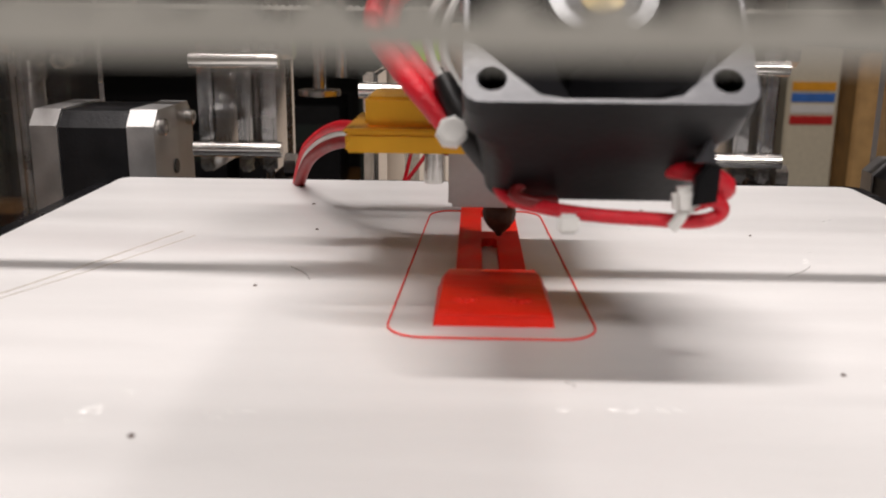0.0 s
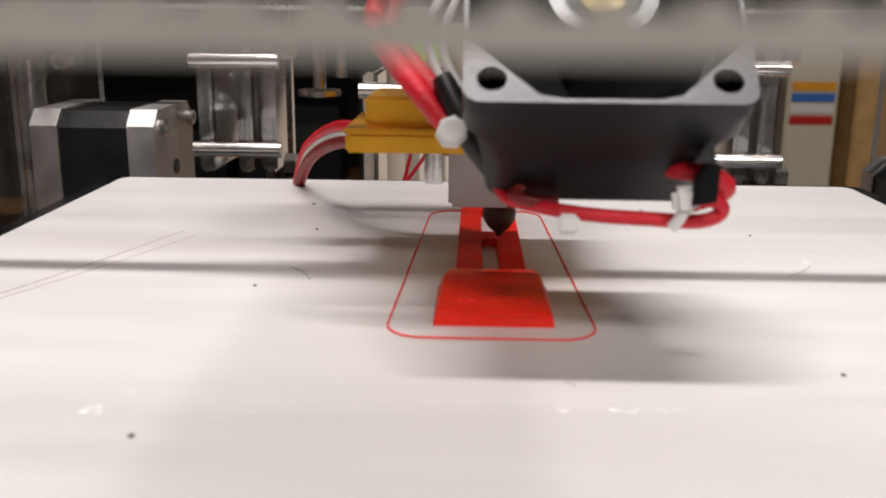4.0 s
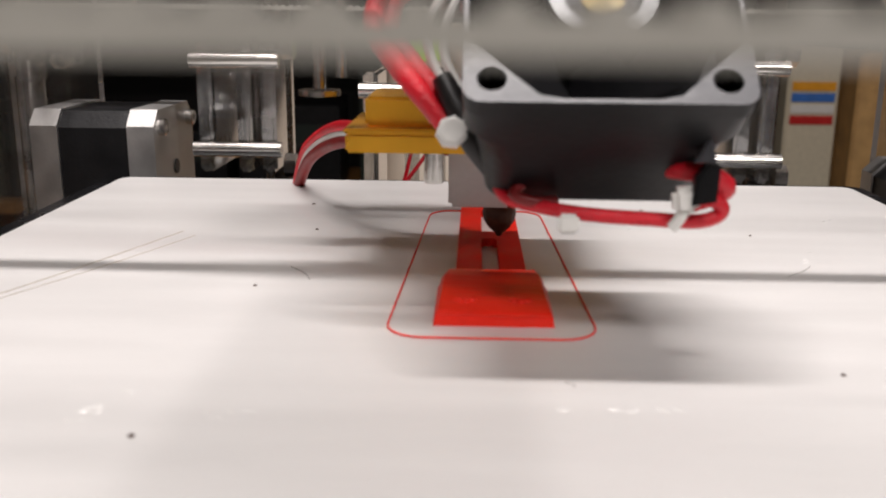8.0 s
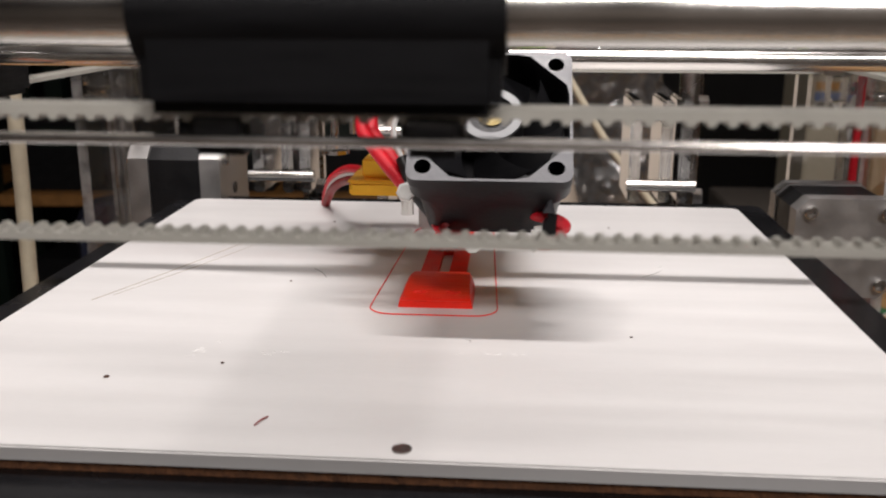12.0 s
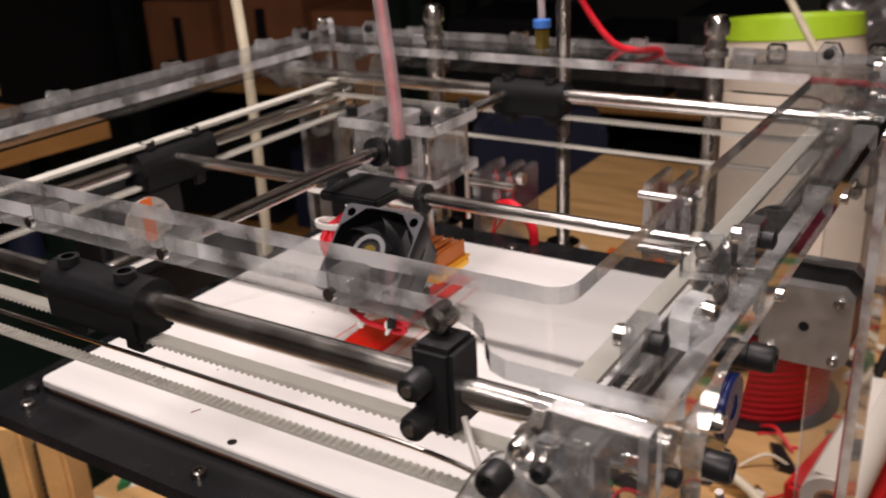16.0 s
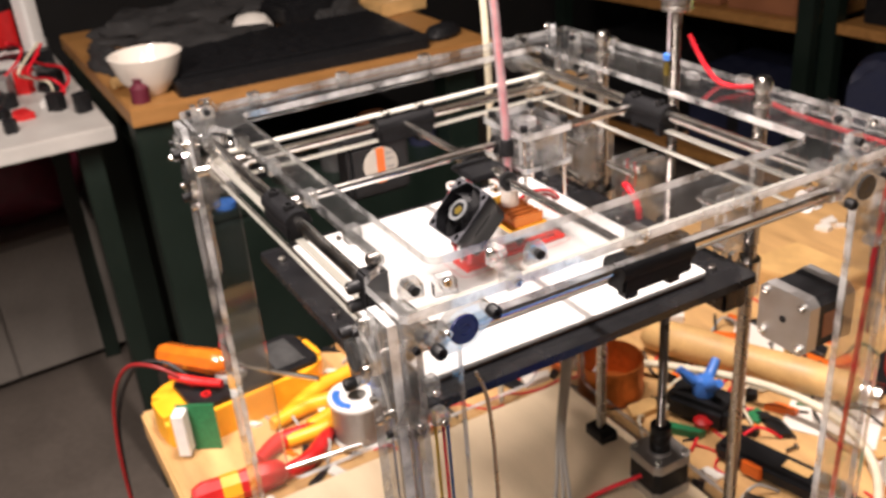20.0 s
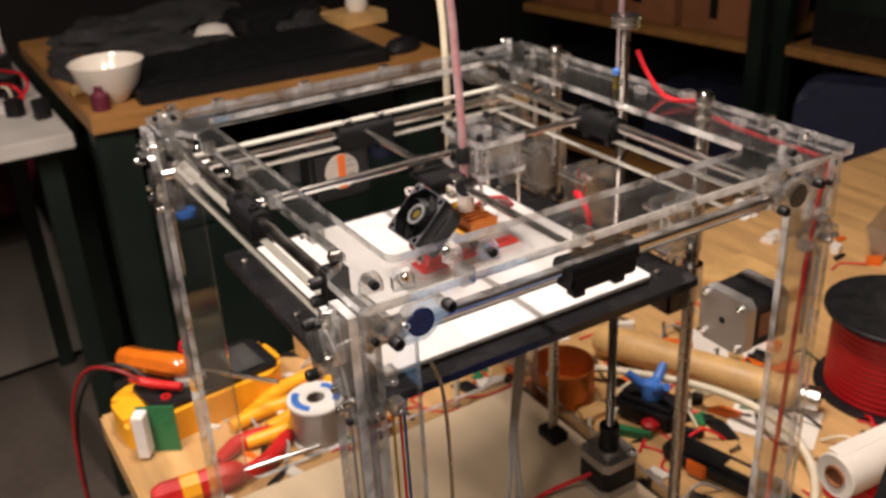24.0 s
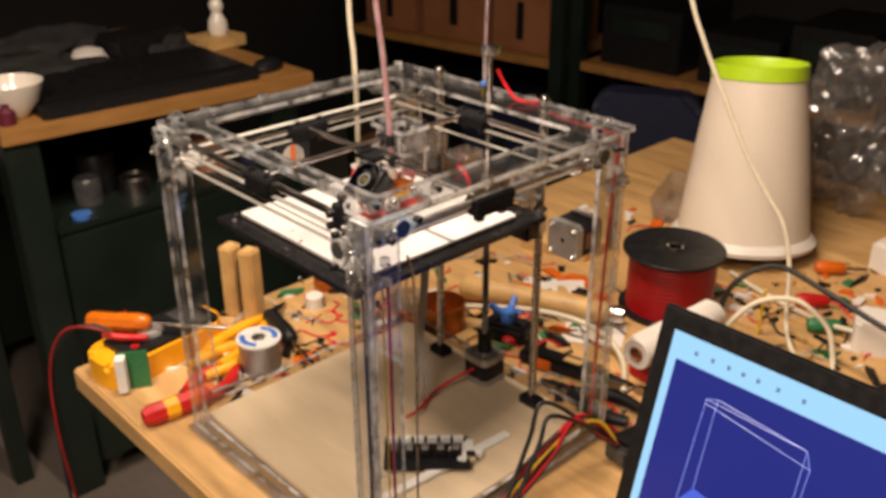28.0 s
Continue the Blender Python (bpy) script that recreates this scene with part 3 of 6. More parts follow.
# clear brackets, bolts and nuts stacked at each corner
for cx, cy, dx, dy in ((FX0, FY0, 1, 1), (FX1, FY0, -1, 1), (FX0, FY1, 1, -1), (FX1, FY1, -1, -1)):
    for k, (u, v, z0, z1) in enumerate(((0.010, 0.012, 0.022, 0.060), (0.016, 0.008, 0.034, 0.086), (0.026, 0.014, 0.028, 0.050))):
        x, y = cx + dx * u, cy + dy * v
        ppart("corner_bracket", B(x - 0.004, x + 0.004, y - 0.0055, y + 0.0055, z0, z1, 0.0012), acrylic_block)
    for u, v, z, ax in ((0.010, -0.001, 0.040, 0), (0.020, -0.001, 0.030, 0), (0.028, -0.001, 0.084, 0), (-0.001, 0.012, 0.036, 1), (-0.001, 0.030, 0.084, 1)):
        x, y = cx + dx * u, cy + dy * v
        m_ = (OUTF if dy > 0 else OUTB) if ax == 0 else (OUTL if dx > 0 else OUTR)
        bm = bmesh.new()
        bolt(bm, (x, y + (0.006 * dy if ax == 0 else 0), z), 0.0024, 0.006, m_)
        ppart("corner_bolt", bm, steel)
        ppart("corner_nut", L([(0.0012, 0), (0.0034, 0), (0.0034, 0.0026), (0.0012, 0.0026)], 6, T(x + dx * 0.004 * ax, y + dy * 0.012 * (1 - ax), z) @ m_), steel)
    for k in range(9):
        a, b_ = (0.004 + 0.0052 * (k % 5), -0.002 if k % 2 else 0.003)
        x, y = (cx + dx * a, cy + dy * b_) if k < 5 else (cx + dx * b_, cy + dy * (a + 0.006))
        z = 0.030 + 0.0074 * ((k * 5) % 8)
        s_ = 0.0026 + 0.0011 * (k % 3)
        ppart("lock_tab", B(x - s_, x + s_, y - s_, y + s_, z, z + 0.006 + 0.003 * (k % 2), 0.0008), acrylic_block)
        bm = bmesh.new()
        m_ = (OUTF if dy > 0 else OUTB) if k < 5 else (OUTL if dx > 0 else OUTR)
        bolt(bm, (x, y - dy * (s_ + 0.0004) * (k < 5), z + 0.003) if k < 5 else (x - dx * (s_ + 0.0004), y, z + 0.003), 0.0021, 0.0026, m_)
        ppart("tab_screw", bm, steel if k % 3 else black_plastic)
    x, y = cx + dx * 0.008, cy + dy * 0.010
    ppart("post_tube", L([(0.0042, 0), (0.0055, 0), (0.0055, 0.060), (0.0042, 0.060)], 24, T(x, y, -0.036)), acrylic_block)
    ppart("post_screw", rod((x, y, -0.045), (x, y, 0.03), 0.0015, 8), steel)

# rod sleeves at the corners
for y in (YF, YB):
    for x, d in ((FX0 + 0.016, 1), (FX1 - 0.020, -1)):
        ppart("rod_sleeve", L([(0.004, -0.013), (0.0078, -0.013), (0.0078, -0.002), (0.0066, -0.001), (0.0066, 0.004), (0.0078, 0.005), (0.0078, 0.013), (0.004, 0.013)], 24, T(x, y, ZX) @ AX_X), acrylic_block)
# end switches: a black block on the front rod with two knobs
sw = ppart("end_switch", B(0.1205, 0.1325, YF - 0.007, YF + 0.007, 0.0685, 0.0925, 0.0015), black_plastic, "black end switch clamped at the front rod")
for z in (0.0730, 0.0840):
    ppart("switch_knob", L([(0, 0), (0.0036, 0), (0.0036, 0.006), (0.003, 0.007), (0, 0.007)], 16, T(0.1245, YF - 0.007, z) @ OUTF), black_plastic, parent=sw)
    ppart("switch_screw", L([(0, 0), (0.0016, 0), (0.0016, 0.0006), (0, 0.0006)], 10, T(0.1245, YF - 0.0141, z) @ OUTF), steel, parent=sw)
ppart("hinge_screw", L([(0, 0), (0.0036, 0), (0.0036, 0.006), (0.002, 0.007), (0, 0.006)], 16, T(0.1245, FE, 0.0965) @ OUTF), dark_steel)
ppart("switch_cable", S([(0.134, YF - 0.004, 0.074), (0.140, YF - 0.010, 0.070), (0.150, YF - 0.021, 0.073), (0.161, YF - 0.024, 0.079), (0.172, YF - 0.023, 0.070), (0.178, YF - 0.020, 0.04), (0.176, YF - 0.012, -0.05), (0.176, YF - 0.006, -0.29)], 0.0009), grey_wire)
ppart("front_cable", S([(FX0 + 0.01, YF - 0.008, 0.0645), (-0.05, YF - 0.008, 0.0642), (0.08, YF - 0.008, 0.0640), (0.132, YF - 0.008, 0.0630), (0.144, YF - 0.009, 0.0585), (0.148, YF - 0.009, 0.048), (0.149, YF - 0.009, 0.02), (0.150, YF - 0.009, -0.28)], 0.0007, 8), steel, "thin bright steel wire bent down at the corner")
ppart("side_cable", S([(FX1 + 0.003, -0.012, 0.055), (FX1 + 0.004, -0.006, 0.03), (FX1 + 0.004, -0.004, -0.05), (FX1 + 0.002, -0.004, -0.297)], 0.0011, 8), dark_steel)

# sliders on the rods, printed in black plastic with ridged layers
def slider(at, turn, label="black printed slider block on a guide rod", big=1.0):
    w = T(*at) @ Matrix.Rotation(radians(turn), 4, "Z") @ Matrix.Diagonal((big, big, big, 1))
    out = [(0.0075 * math.cos(a) - (0 if math.sin(a) > -0.2 else 0), 0.0085 * math.sin(a)) for a in [2 * math.pi * k / 28 for k in range(28)]]
    bm = prism(bmesh.new(), out, -0.0225, 0.0225, w @ AX_X, 0)
    box(bm, -0.0220, 0.0220, -0.0078, 0.0078, -0.0118, 0.0035, 0.0015, w)
    body = ppart("slider", bm, black_print, label)
    for sx in (-0.0135, 0.0135):
        bm = box(bmesh.new(), sx - 0.004, sx + 0.004, -0.004, 0.004, -0.0175, -0.0115, 0.001, w)
        ppart("belt_clamp", bm, black_plastic, parent=body)
        bm = L([(0.0022, 0), (0.0036, 0), (0.0036, 0.003), (0.0022, 0.003)], 16, w @ T(sx, -0.002, 0.0070))
        ppart("screw_hole", bm, black_plastic, parent=body)
    return body


HX, HY = -0.004, 0.132
slider((HX + 0.002, YF, ZX), 0)
slider((HX + 0.002, YB, ZX), 0)
slider((XL, HY - 0.01, ZY), 90, big=1.15)
slider((XR, HY - 0.01, ZY), 90, big=1.15)
ppart("cross_rod", rod((HX - 0.012, YF, ZX - 0.001), (HX - 0.012, YB, ZX - 0.001), 0.003), steel, "thin polished cross rod")
ppart("cross_rod", rod((XL, HY - 0.012, ZY), (XR, HY - 0.012, ZY), 0.003), steel, "thin polished cross rod")

# lift rods and screw at the back, with their knobs over the top sheet
for x in (-0.072, 0.098):
    ppart("lift_rod", rod((x, 0.272, TABLE + 0.022), (x, 0.272, FTOP + 0.012), 0.005), rod_steel, "upright steel lift rod")
    ppart("rod_knob", L([(0, 0), (0.0065, 0), (0.0065, 0.003), (0.0045, 0.004), (0.0045, 0.010), (0.0062, 0.011), (0.0066, 0.016), (0.0045, 0.020), (0, 0.0205)], 24, T(x, 0.272, FTOP + 0.004)), steel)
    ppart("rod_clamp", B(x - 0.014, x + 0.014, 0.262, 0.282, TABLE + 0.022, TABLE + 0.034, 0.002), black_plastic)
screw = bmesh.new()
prof = [(0, TABLE + 0.075)]
z = TABLE + 0.075
while z < FTOP + 0.058:
    prof += [(0.0036, z), (0.0042, z + 0.00075)]
    z += 0.0015
prof.append((0, z))
ppart("lift_screw", lathe(screw, prof, 12, T(0.013, 0.272, 0)), dark_steel, "threaded steel lift screw")
ppart("screw_cap", L([(0, 0), (0.011, 0), (0.0115, 0.0006), (0.0115, 0.0035), (0.0105, 0.0042), (0.010, 0.0045), (0.0115, 0.005), (0.0115, 0.0085), (0.0105, 0.009), (0, 0.009)], 32, T(0.013, 0.272, FTOP + 0.055)), steel)


def stepper(at, m, label, length=0.040, shaft=0.018):
    """A square stepper motor: silver end plates with cut corners, a black core, a boss and a shaft."""
    w = T(*at) @ m
    h, c = 0.0212, 0.005
    sq = lambda s: [(h * s - c, -h * s), (h * s, -h * s + c), (h * s, h * s - c), (h * s - c, h * s), (-h * s + c, h * s), (-h * s, h * s - c), (-h * s, -h * s + c), (-h * s + c, -h * s)]
    core = ppart("motor", prism(bmesh.new(), sq(0.97), 0.0092, length - 0.0092, w), black_plastic, label)
    for a, b in ((0, 0.009), (length - 0.009, length)):
        ppart("end_plate", prism(bmesh.new(), sq(1.0), a, b, w), motor_silver, parent=core)
    if shaft < 0:
        # flat black disc in place of the hole's shaded inside
        ppart("shaft_hole_shade", L([(0, 0), (0.0026, 0), (0.0026, 0.0004), (0, 0.0004)], 20, w @ T(0, 0, length)), black_plastic, parent=core)
    else:
        ppart("boss", L([(0, 0), (0.011, 0), (0.011, 0.002), (0.0026, 0.002), (0.0025, shaft), (0, shaft)], 28, w @ T(0, 0, length)), motor_silver, parent=core)
    for sx in (-0.0155, 0.0155):
        for sy in (-0.0155, 0.0155):
            bm = bmesh.new()
            bolt(bm, (0, 0, 0), 0.0028, 0.0025, w @ T(sx, sy, length))
            ppart("motor_screw", bm, steel, parent=core)
            bm = bmesh.new()
            bolt(bm, (0, 0, 0), 0.0028, 0.0018, w @ T(sx, sy, 0) @ pose(0, 0, 0, 180))
            ppart("motor_screw", bm, steel, parent=core)
    return core


stepper((0.013, 0.272, TABLE + 0.022), AX_Z, "black and silver stepper motor on the base board")
ppart("coupler", L([(0, 0), (0.0095, 0), (0.0095, 0.006), (0.0085, 0.007), (0.0095, 0.009), (0.0095, 0.016), (0.0085, 0.017), (0.0095, 0.019), (0.0095, 0.026), (0, 0.026)], 24, T(0.013, 0.272, TABLE + 0.064)), black_plastic, "black shaft coupler")
stepper((-0.1475, 0.262, -0.0035), AX_X, "silver and black stepper motor under the back rod", 0.041, -0.004)
m2 = stepper((0.160, 0.282, -0.021), pose(0, 0, 0, 90), "silver stepper motor at the back post", 0.042, -0.004)
ppart("motor_label", B(0.1808, 0.1813, 0.254, 0.268, -0.030, -0.012), cardboard, parent=m2)


# clear motor brackets with metal spacers beside the motors
def bracket(x0, x1, y, z0, z1):
    for x in (x0, (x0 + x1) / 2, x1 - 0.005):
        ppart("bracket_sheet", B(x, x + 0.005, y, y + 0.034, z0, z1, 0.001), acrylic_block)
    for z in (z0 + 0.008, z1 - 0.006):
        ppart("spacer", rod((x0 - 0.001, y - 0.002, z), (x1 + 0.002, y - 0.002, z), 0.0026, 14), steel)
    for z in (z0 + 0.002, z1 - 0.002):
        ppart("spacer_nut", L([(0, 0), (0.004, 0), (0.004, 0.004), (0, 0.004)], 6, T(x1 + 0.002, y + 0.004, z) @ AX_X), steel)


bracket(-0.094, -0.068, 0.248, -0.003, 0.040)
bracket(0.070, 0.096, 0.250, -0.005, 0.039)
bracket(-0.040, -0.012, 0.256, -0.030, 0.030)
ppart("motor_lead", S([(-0.02, 0.254, 0.012), (-0.006, 0.246, 0.016), (0.006, 0.246, 0.004), (0.004, 0.25, -0.02), (-0.004, 0.262, -0.05)], 0.0028, 10), red_wire, "red motor cable")
for dz, rr_, mt in ((-0.0006, 0.0016, dark_red_wire), (0.0016, 0.0010, white_wire), (0.0034, 0.0015, red_wire)):
    ppart("motor_lead", S([(-0.058, 0.222, -0.010), (-0.0520, 0.206, 0.0045 + dz), (-0.0460, 0.192, 0.0125 + dz), (-0.036, 0.172, 0.0188 + dz), (-0.0229, 0.152, 0.0212 + 0.7 * dz), (-0.0098, 0.149, 0.0208 + 0.6 * dz), (-0.003, 0.1495, 0.0195 + 0.5 * dz)], rr_, 10), mt)
for x_ in (-0.0265, -0.0175):
    ppart("thin_wire", S([(x_, 0.262, 0.030), (x_ + 0.004, 0.258, 0.012), (x_ - 0.001 if x_ < -0.02 else x_ - 0.012, 0.255, -0.012)], 0.0007, 6), red_wire)
# red cable over the back of the top sheet and down the post
ppart("red_cable", S([(0.014, 0.284, 0.135), (0.022, 0.287, 0.120), (0.034, 0.292, 0.104), (0.044, 0.3005, 0.0985), (0.052, 0.3175, 0.0960), (0.060, 0.3180, 0.0880), (0.10, 0.3150, 0.0855), (0.15, 0.3145, 0.0855), (0.168, 0.3140, 0.085), (0.179, 0.3085, 0.080), (0.1800, 0.300, 0.06), (0.1795, 0.296, -0.02), (0.1790, 0.292, -0.15), (0.1785, 0.290, -0.281)], 0.0019, 10), red_wire, "red cable along the back sheet and down the post")
ppart("tube_fitting", L([(0, 0), (0.0045, 0), (0.0045, 0.010), (0.0035, 0.012), (0, 0.012)], 6, T(-0.006, 0.284, FTOP)), brass_label)
ppart("fitting_ring", L([(0.002, 0), (0.0052, 0), (0.0052, 0.004), (0.002, 0.005)], 20, T(-0.006, 0.284, FTOP + 0.012)), blue_plastic)
# wiring along the front corner post and base
ppart("blue_strip", B(0.166, 0.170, -0.046, -0.043, -0.28, 0.03), blue_tape, "blue wire down the front post")
for x, y, mt in ((0.176, -0.03, yellow_wire), (0.178, -0.024, blue_plastic), (0.181, -0.028, red_wire)):
    ppart("post_wire", S([(x, y, 0.03), (x + 0.001, y, -0.1), (x - 0.001, y + 0.002, -0.28)], 0.0009, 6), mt)
for k in range(3):
    ppart("bundle_wire", S([(-0.02 + 0.004 * k, 0.20, -0.02), (-0.018 + 0.005 * k, 0.19, -0.12), (-0.015 + 0.004 * k, 0.18, -0.2), (-0.005 + 0.01 * k, 0.17, -0.25), (0.0, 0.16 + 0.01 * k, TABLE + 0.024)], 0.0018, 8), grey_wire)

# ---- the bed ----
bed = thing("build_platform", "brushed aluminium bed on a black plate inside the printer", "print bed", "", T(0, 0.11, -0.012))
w = T(0, -0.11, 0.012)
bm = bmesh.new()
prism(bm, round_rect(-0.11, 0.11, 0, 0.22, 0.004, 4), -0.003, 0.0, w, 0, 0.0004)
part("bed_plate", bm, alu_bed, bed, "brushed aluminium plate with fine scratches")
part("insulation", P2(round_rect(-0.1085, 0.1085, 0.0015, 0.2185, 0.003), -0.0056, -0.003, w), cork, bed, "brown cork layer")
part("support_plate", P2(round_rect(-0.126, 0.126, -0.022, 0.252, 0.003), -0.0118, -0.0057, w, 0.0006), black_plate, bed, "black support plate")
for x in (-0.102, 0.0, 0.102):
    for y in (-0.012, 0.232):
        bm = bmesh.new()
        bolt(bm, (x, y, -0.0057), 0.003, 0.003, w)
        part("plate_screw", bm, dark_steel, bed)
# dark disc laid on the plate for the shade in its hole
for x, y in ((0.002, 0.0042),):
    part("plate_hole_shade", L([(0, 0), (0.0019, 0), (0.0019, 0.0003), (0, 0.0003)], 16, w @ T(x, y, 0.0)), dark_steel, bed)
for x in (-0.112, 0.112):
    part("corner_screw", L([(0, 0), (0.0035, 0), (0.0035, 0.003), (0.002, 0.0045), (0, 0.0045)], 16, w @ T(x, -0.003, -0.0057)), black_plastic, bed)
for x in (-0.07, 0.013, 0.096):
    part("lift_bush", L([(0.0055, 0), (0.010, 0), (0.010, 0.028), (0.0055, 0.028)], 24, w @ T(x, 0.272, -0.04)), steel, bed)
part("carriage", B(-0.085, 0.112, 0.236, 0.2585, -0.040, -0.012, 0.002, w), black_plate, bed, "black carriage under the plate")
for x in (-0.06, 0.086):
    part("arm", B(x - 0.003, x + 0.003, 0.02, 0.25, -0.034, -0.012, 0.001, w), acrylic_block, bed, "clear support arm")
# scratches and specks left on the plate
for i in range(9):
    x, y = (-0.044, 0.043) if i == 0 else (random.uniform(-0.09, 0.09), random.uniform(0.01, 0.2))
    s = 0.0005 if i == 0 else random.uniform(0.0003, 0.0005)
    part("speck", L([(0, 0), (s, 0.0001), (s * 0.6, 0.0003), (0, 0.0003)], 8, w @ T(x, y, 0.0)), nozzle_brown, bed)
part("red_scrap", S([(-0.0278, 0.0115, 0.0003), (-0.0272, 0.0135, 0.0004), (-0.0262, 0.0155, 0.0003)], 0.00018, 6), dark_red_wire, bed).location = (0, -0.11, 0.012)
part("speck", L([(0, 0), (0.0007, 0.0001), (0.0005, 0.0003), (0, 0.0003)], 8, w @ T(-0.067, 0.033, 0.0)), nozzle_brown, bed)
for p, q, r_ in (((-0.0393, 0.1211), (-0.0339, 0.1121), 0.00012), ((-0.094, 0.085), (-0.070, 0.150), 0.00014), ((-0.090, 0.090), (-0.066, 0.146), 0.00010), ((0.0105, 0.0630), (0.0116, 0.0612), 0.00010), ((0.060, 0.120), (0.067, 0.128), 0.00010)):
    mid = ((p[0] + q[0]) / 2 + 0.0008, (p[1] + q[1]) / 2, 0.00003)
    sc_ = S([(p[0], p[1], 0.00002), mid, (q[0], q[1], 0.00002)], r_, 5)
    bmesh.ops.transform(sc_, matrix=w, verts=sc_.verts)
    part("scratch", sc_, grey_plastic if p[0] > -0.05 else pale_grey, bed)
for (x0, y0, x1, y1, n) in ((-0.0545, 0.0440, -0.0490, 0.0565, 11), (0.0082, 0.0528, 0.0240, 0.0536, 8), (-0.036, 0.0495, -0.029, 0.0525, 5), (0.066, 0.128, 0.072, 0.142, 6), (0.030, 0.158, 0.048, 0.162, 6), (0.082, 0.168, 0.092, 0.176, 5), (-0.078, 0.122, -0.070, 0.140, 5)):
    for k in range(n):
        u_ = random.random()
        bm = bmesh.new()
        lathe(bm, [(0, 0), (0.0004, 0.00003), (0.00026, 0.00009), (0, 0.0001)], 7, w @ T(x0 + (x1 - x0) * u_ + random.uniform(-0.001, 0.001), y0 + (y1 - y0) * u_ + random.uniform(-0.001, 0.001), 0) @ pose(0, 0, 0, 0, 0, random.uniform(-40, 60)) @ Matrix.Diagonal((random.uniform(0.8, 3.4), 0.5, 1, 1)))
        part("glue_drop", bm, glue, bed)

# ---- the printed piece and its outline ----
pc = thing("printed_part", "glossy red printed fork on the bed, half finished", "printed part", "", T(0.001, 0.128, 0))
w = T(-0.001, -0.128, 0)
ox = 0.001
bm = cut_sheet([(-0.0098 + ox, 0.0865), (0.0098 + ox, 0.0865), (0.0098 + ox, 0.103), (0.0068 + ox, 0.111), (0.0066 + ox, 0.173), (0.0054 + ox, 0.1755), (-0.0054 + ox, 0.1755), (-0.0066 + ox, 0.173), (-0.0068 + ox, 0.111), (-0.0098 + ox, 0.103)],
               [[(-0.0017 + ox, 0.1150), (-0.0008 + ox, 0.1138), (0.0008 + ox, 0.1138), (0.0017 + ox, 0.1150), (0.0017 + ox, 0.139), (0.0008 + ox, 0.1405), (-0.0008 + ox, 0.1405), (-0.0017 + ox, 0.139)], [(-0.0016 + ox, 0.147), (0.0016 + ox, 0.147), (0.0016 + ox, 0.170), (-0.0016 + ox, 0.170)]], 0, 0.0018, w)
part("fork", bm, [red_print, red_print], pc, smooth=False)
bm = bmesh.new()
secs = [(0.0863, 0.0006, 0.0100, 0.0098), (0.0866, 0.0012, 0.0101, 0.0098), (0.0872, 0.0019, 0.0101, 0.0096), (0.0885, 0.0024, 0.0101, 0.0093), (0.0960, 0.0033, 0.0101, 0.0089), (0.1055, 0.0036, 0.0100, 0.0086), (0.1100, 0.0032, 0.0092, 0.0080), (0.1130, 0.0024, 0.0074, 0.0066), (0.1150, 0.0018, 0.0067, 0.0062)]
loops = [[bm.verts.new((k * hw + ox, y, z_)) for k, hw, z_ in ((-1, wb, 0), (-1, (wb + wt) / 2, z * 0.72), (-1, wt, z), (1, wt, z), (1, (wb + wt) / 2, z * 0.72), (1, wb, 0))] for y, z, wb, wt in secs]
for p, q in zip(loops, loops[1:]):
    for i in range(6):
        bm.faces.new((p[i], p[(i + 1) % 6], q[(i + 1) % 6], q[i]))
bm.faces.new(loops[0]), bm.faces.new(loops[-1][::-1])
bmesh.ops.transform(bm, matrix=w, verts=bm.verts)
part("foot_block", bm, red_layers, pc)
for x in (-0.0047, 0.0047):
    for k, (du, dv) in enumerate(((0, 0), (0.0011, 0.0006), (-0.0012, 0.0004))):
        part("boss", L([(0, 0), (0.0010, 0.0), (0.0008, 0.0004), (0.0003, 0.0006), (0, 0.0006)], 10, w @ T(x + du + ox, 0.0915 + dv, 0.0027) @ pose(0, 0, 0, 7)), red_print, pc)
sk = [(x, y, 0.0002) for x, y in round_rect(-0.0168, 0.0180, 0.0800, 0.1765, 0.0065, 6)]
sk = [(x * (1 - 0.22 * (y - 0.08) / 0.1), y, z) for x, y, z in sk]
solo("printed_outline", sweep(bmesh.new(), sk, 0.00017, 6, closed=True, smooth=False), red_print, "thin red printed line round the fork on the bed", "printed line")

# ---- the print head ----
hd = thing("print_head", "print head with black fan, gold heater and red wires", "print head", "", T(0.003, 0.133, 0.003))
hw = T(-0.003, -0.133, -0.003)


def hp(name, bm, mat, label="", parent=None, smooth=True):
    bmesh.ops.transform(bm, matrix=hw, verts=bm.verts)
    return part(name, bm, mat, parent or hd, label, smooth)


hp("nozzle", L([(0, 0), (0.0006, 0), (0.0009, 0.0007), (0.0024, 0.0020), (0.0033, 0.0034), (0.0036, 0.0050), (0.0034, 0.0064), (0.0026, 0.0074), (0, 0.0074)], 16, T(0.003, 0.136, 0.0036)), nozzle_brown, "scorched brass nozzle")
hp("heater_block", B(-0.0078, 0.0052, 0.128, 0.147, 0.0112, 0.0232, 0.0008), motor_silver, "pale aluminium heater block")
g = hp("gold_heater", B(-0.0276, 0.024, 0.119, 0.146, 0.0236, 0.0274, 0.0005), gold, "gold anodised finned heater")
hp("gold_rib", B(-0.0280, 0.024, 0.1182, 0.1475, 0.0274, 0.0284, 0.0004), gold, parent=g)
hp("gold_body", B(-0.0240, -0.0085, 0.122, 0.143, 0.0284, 0.0342, 0.0006), gold, parent=g)
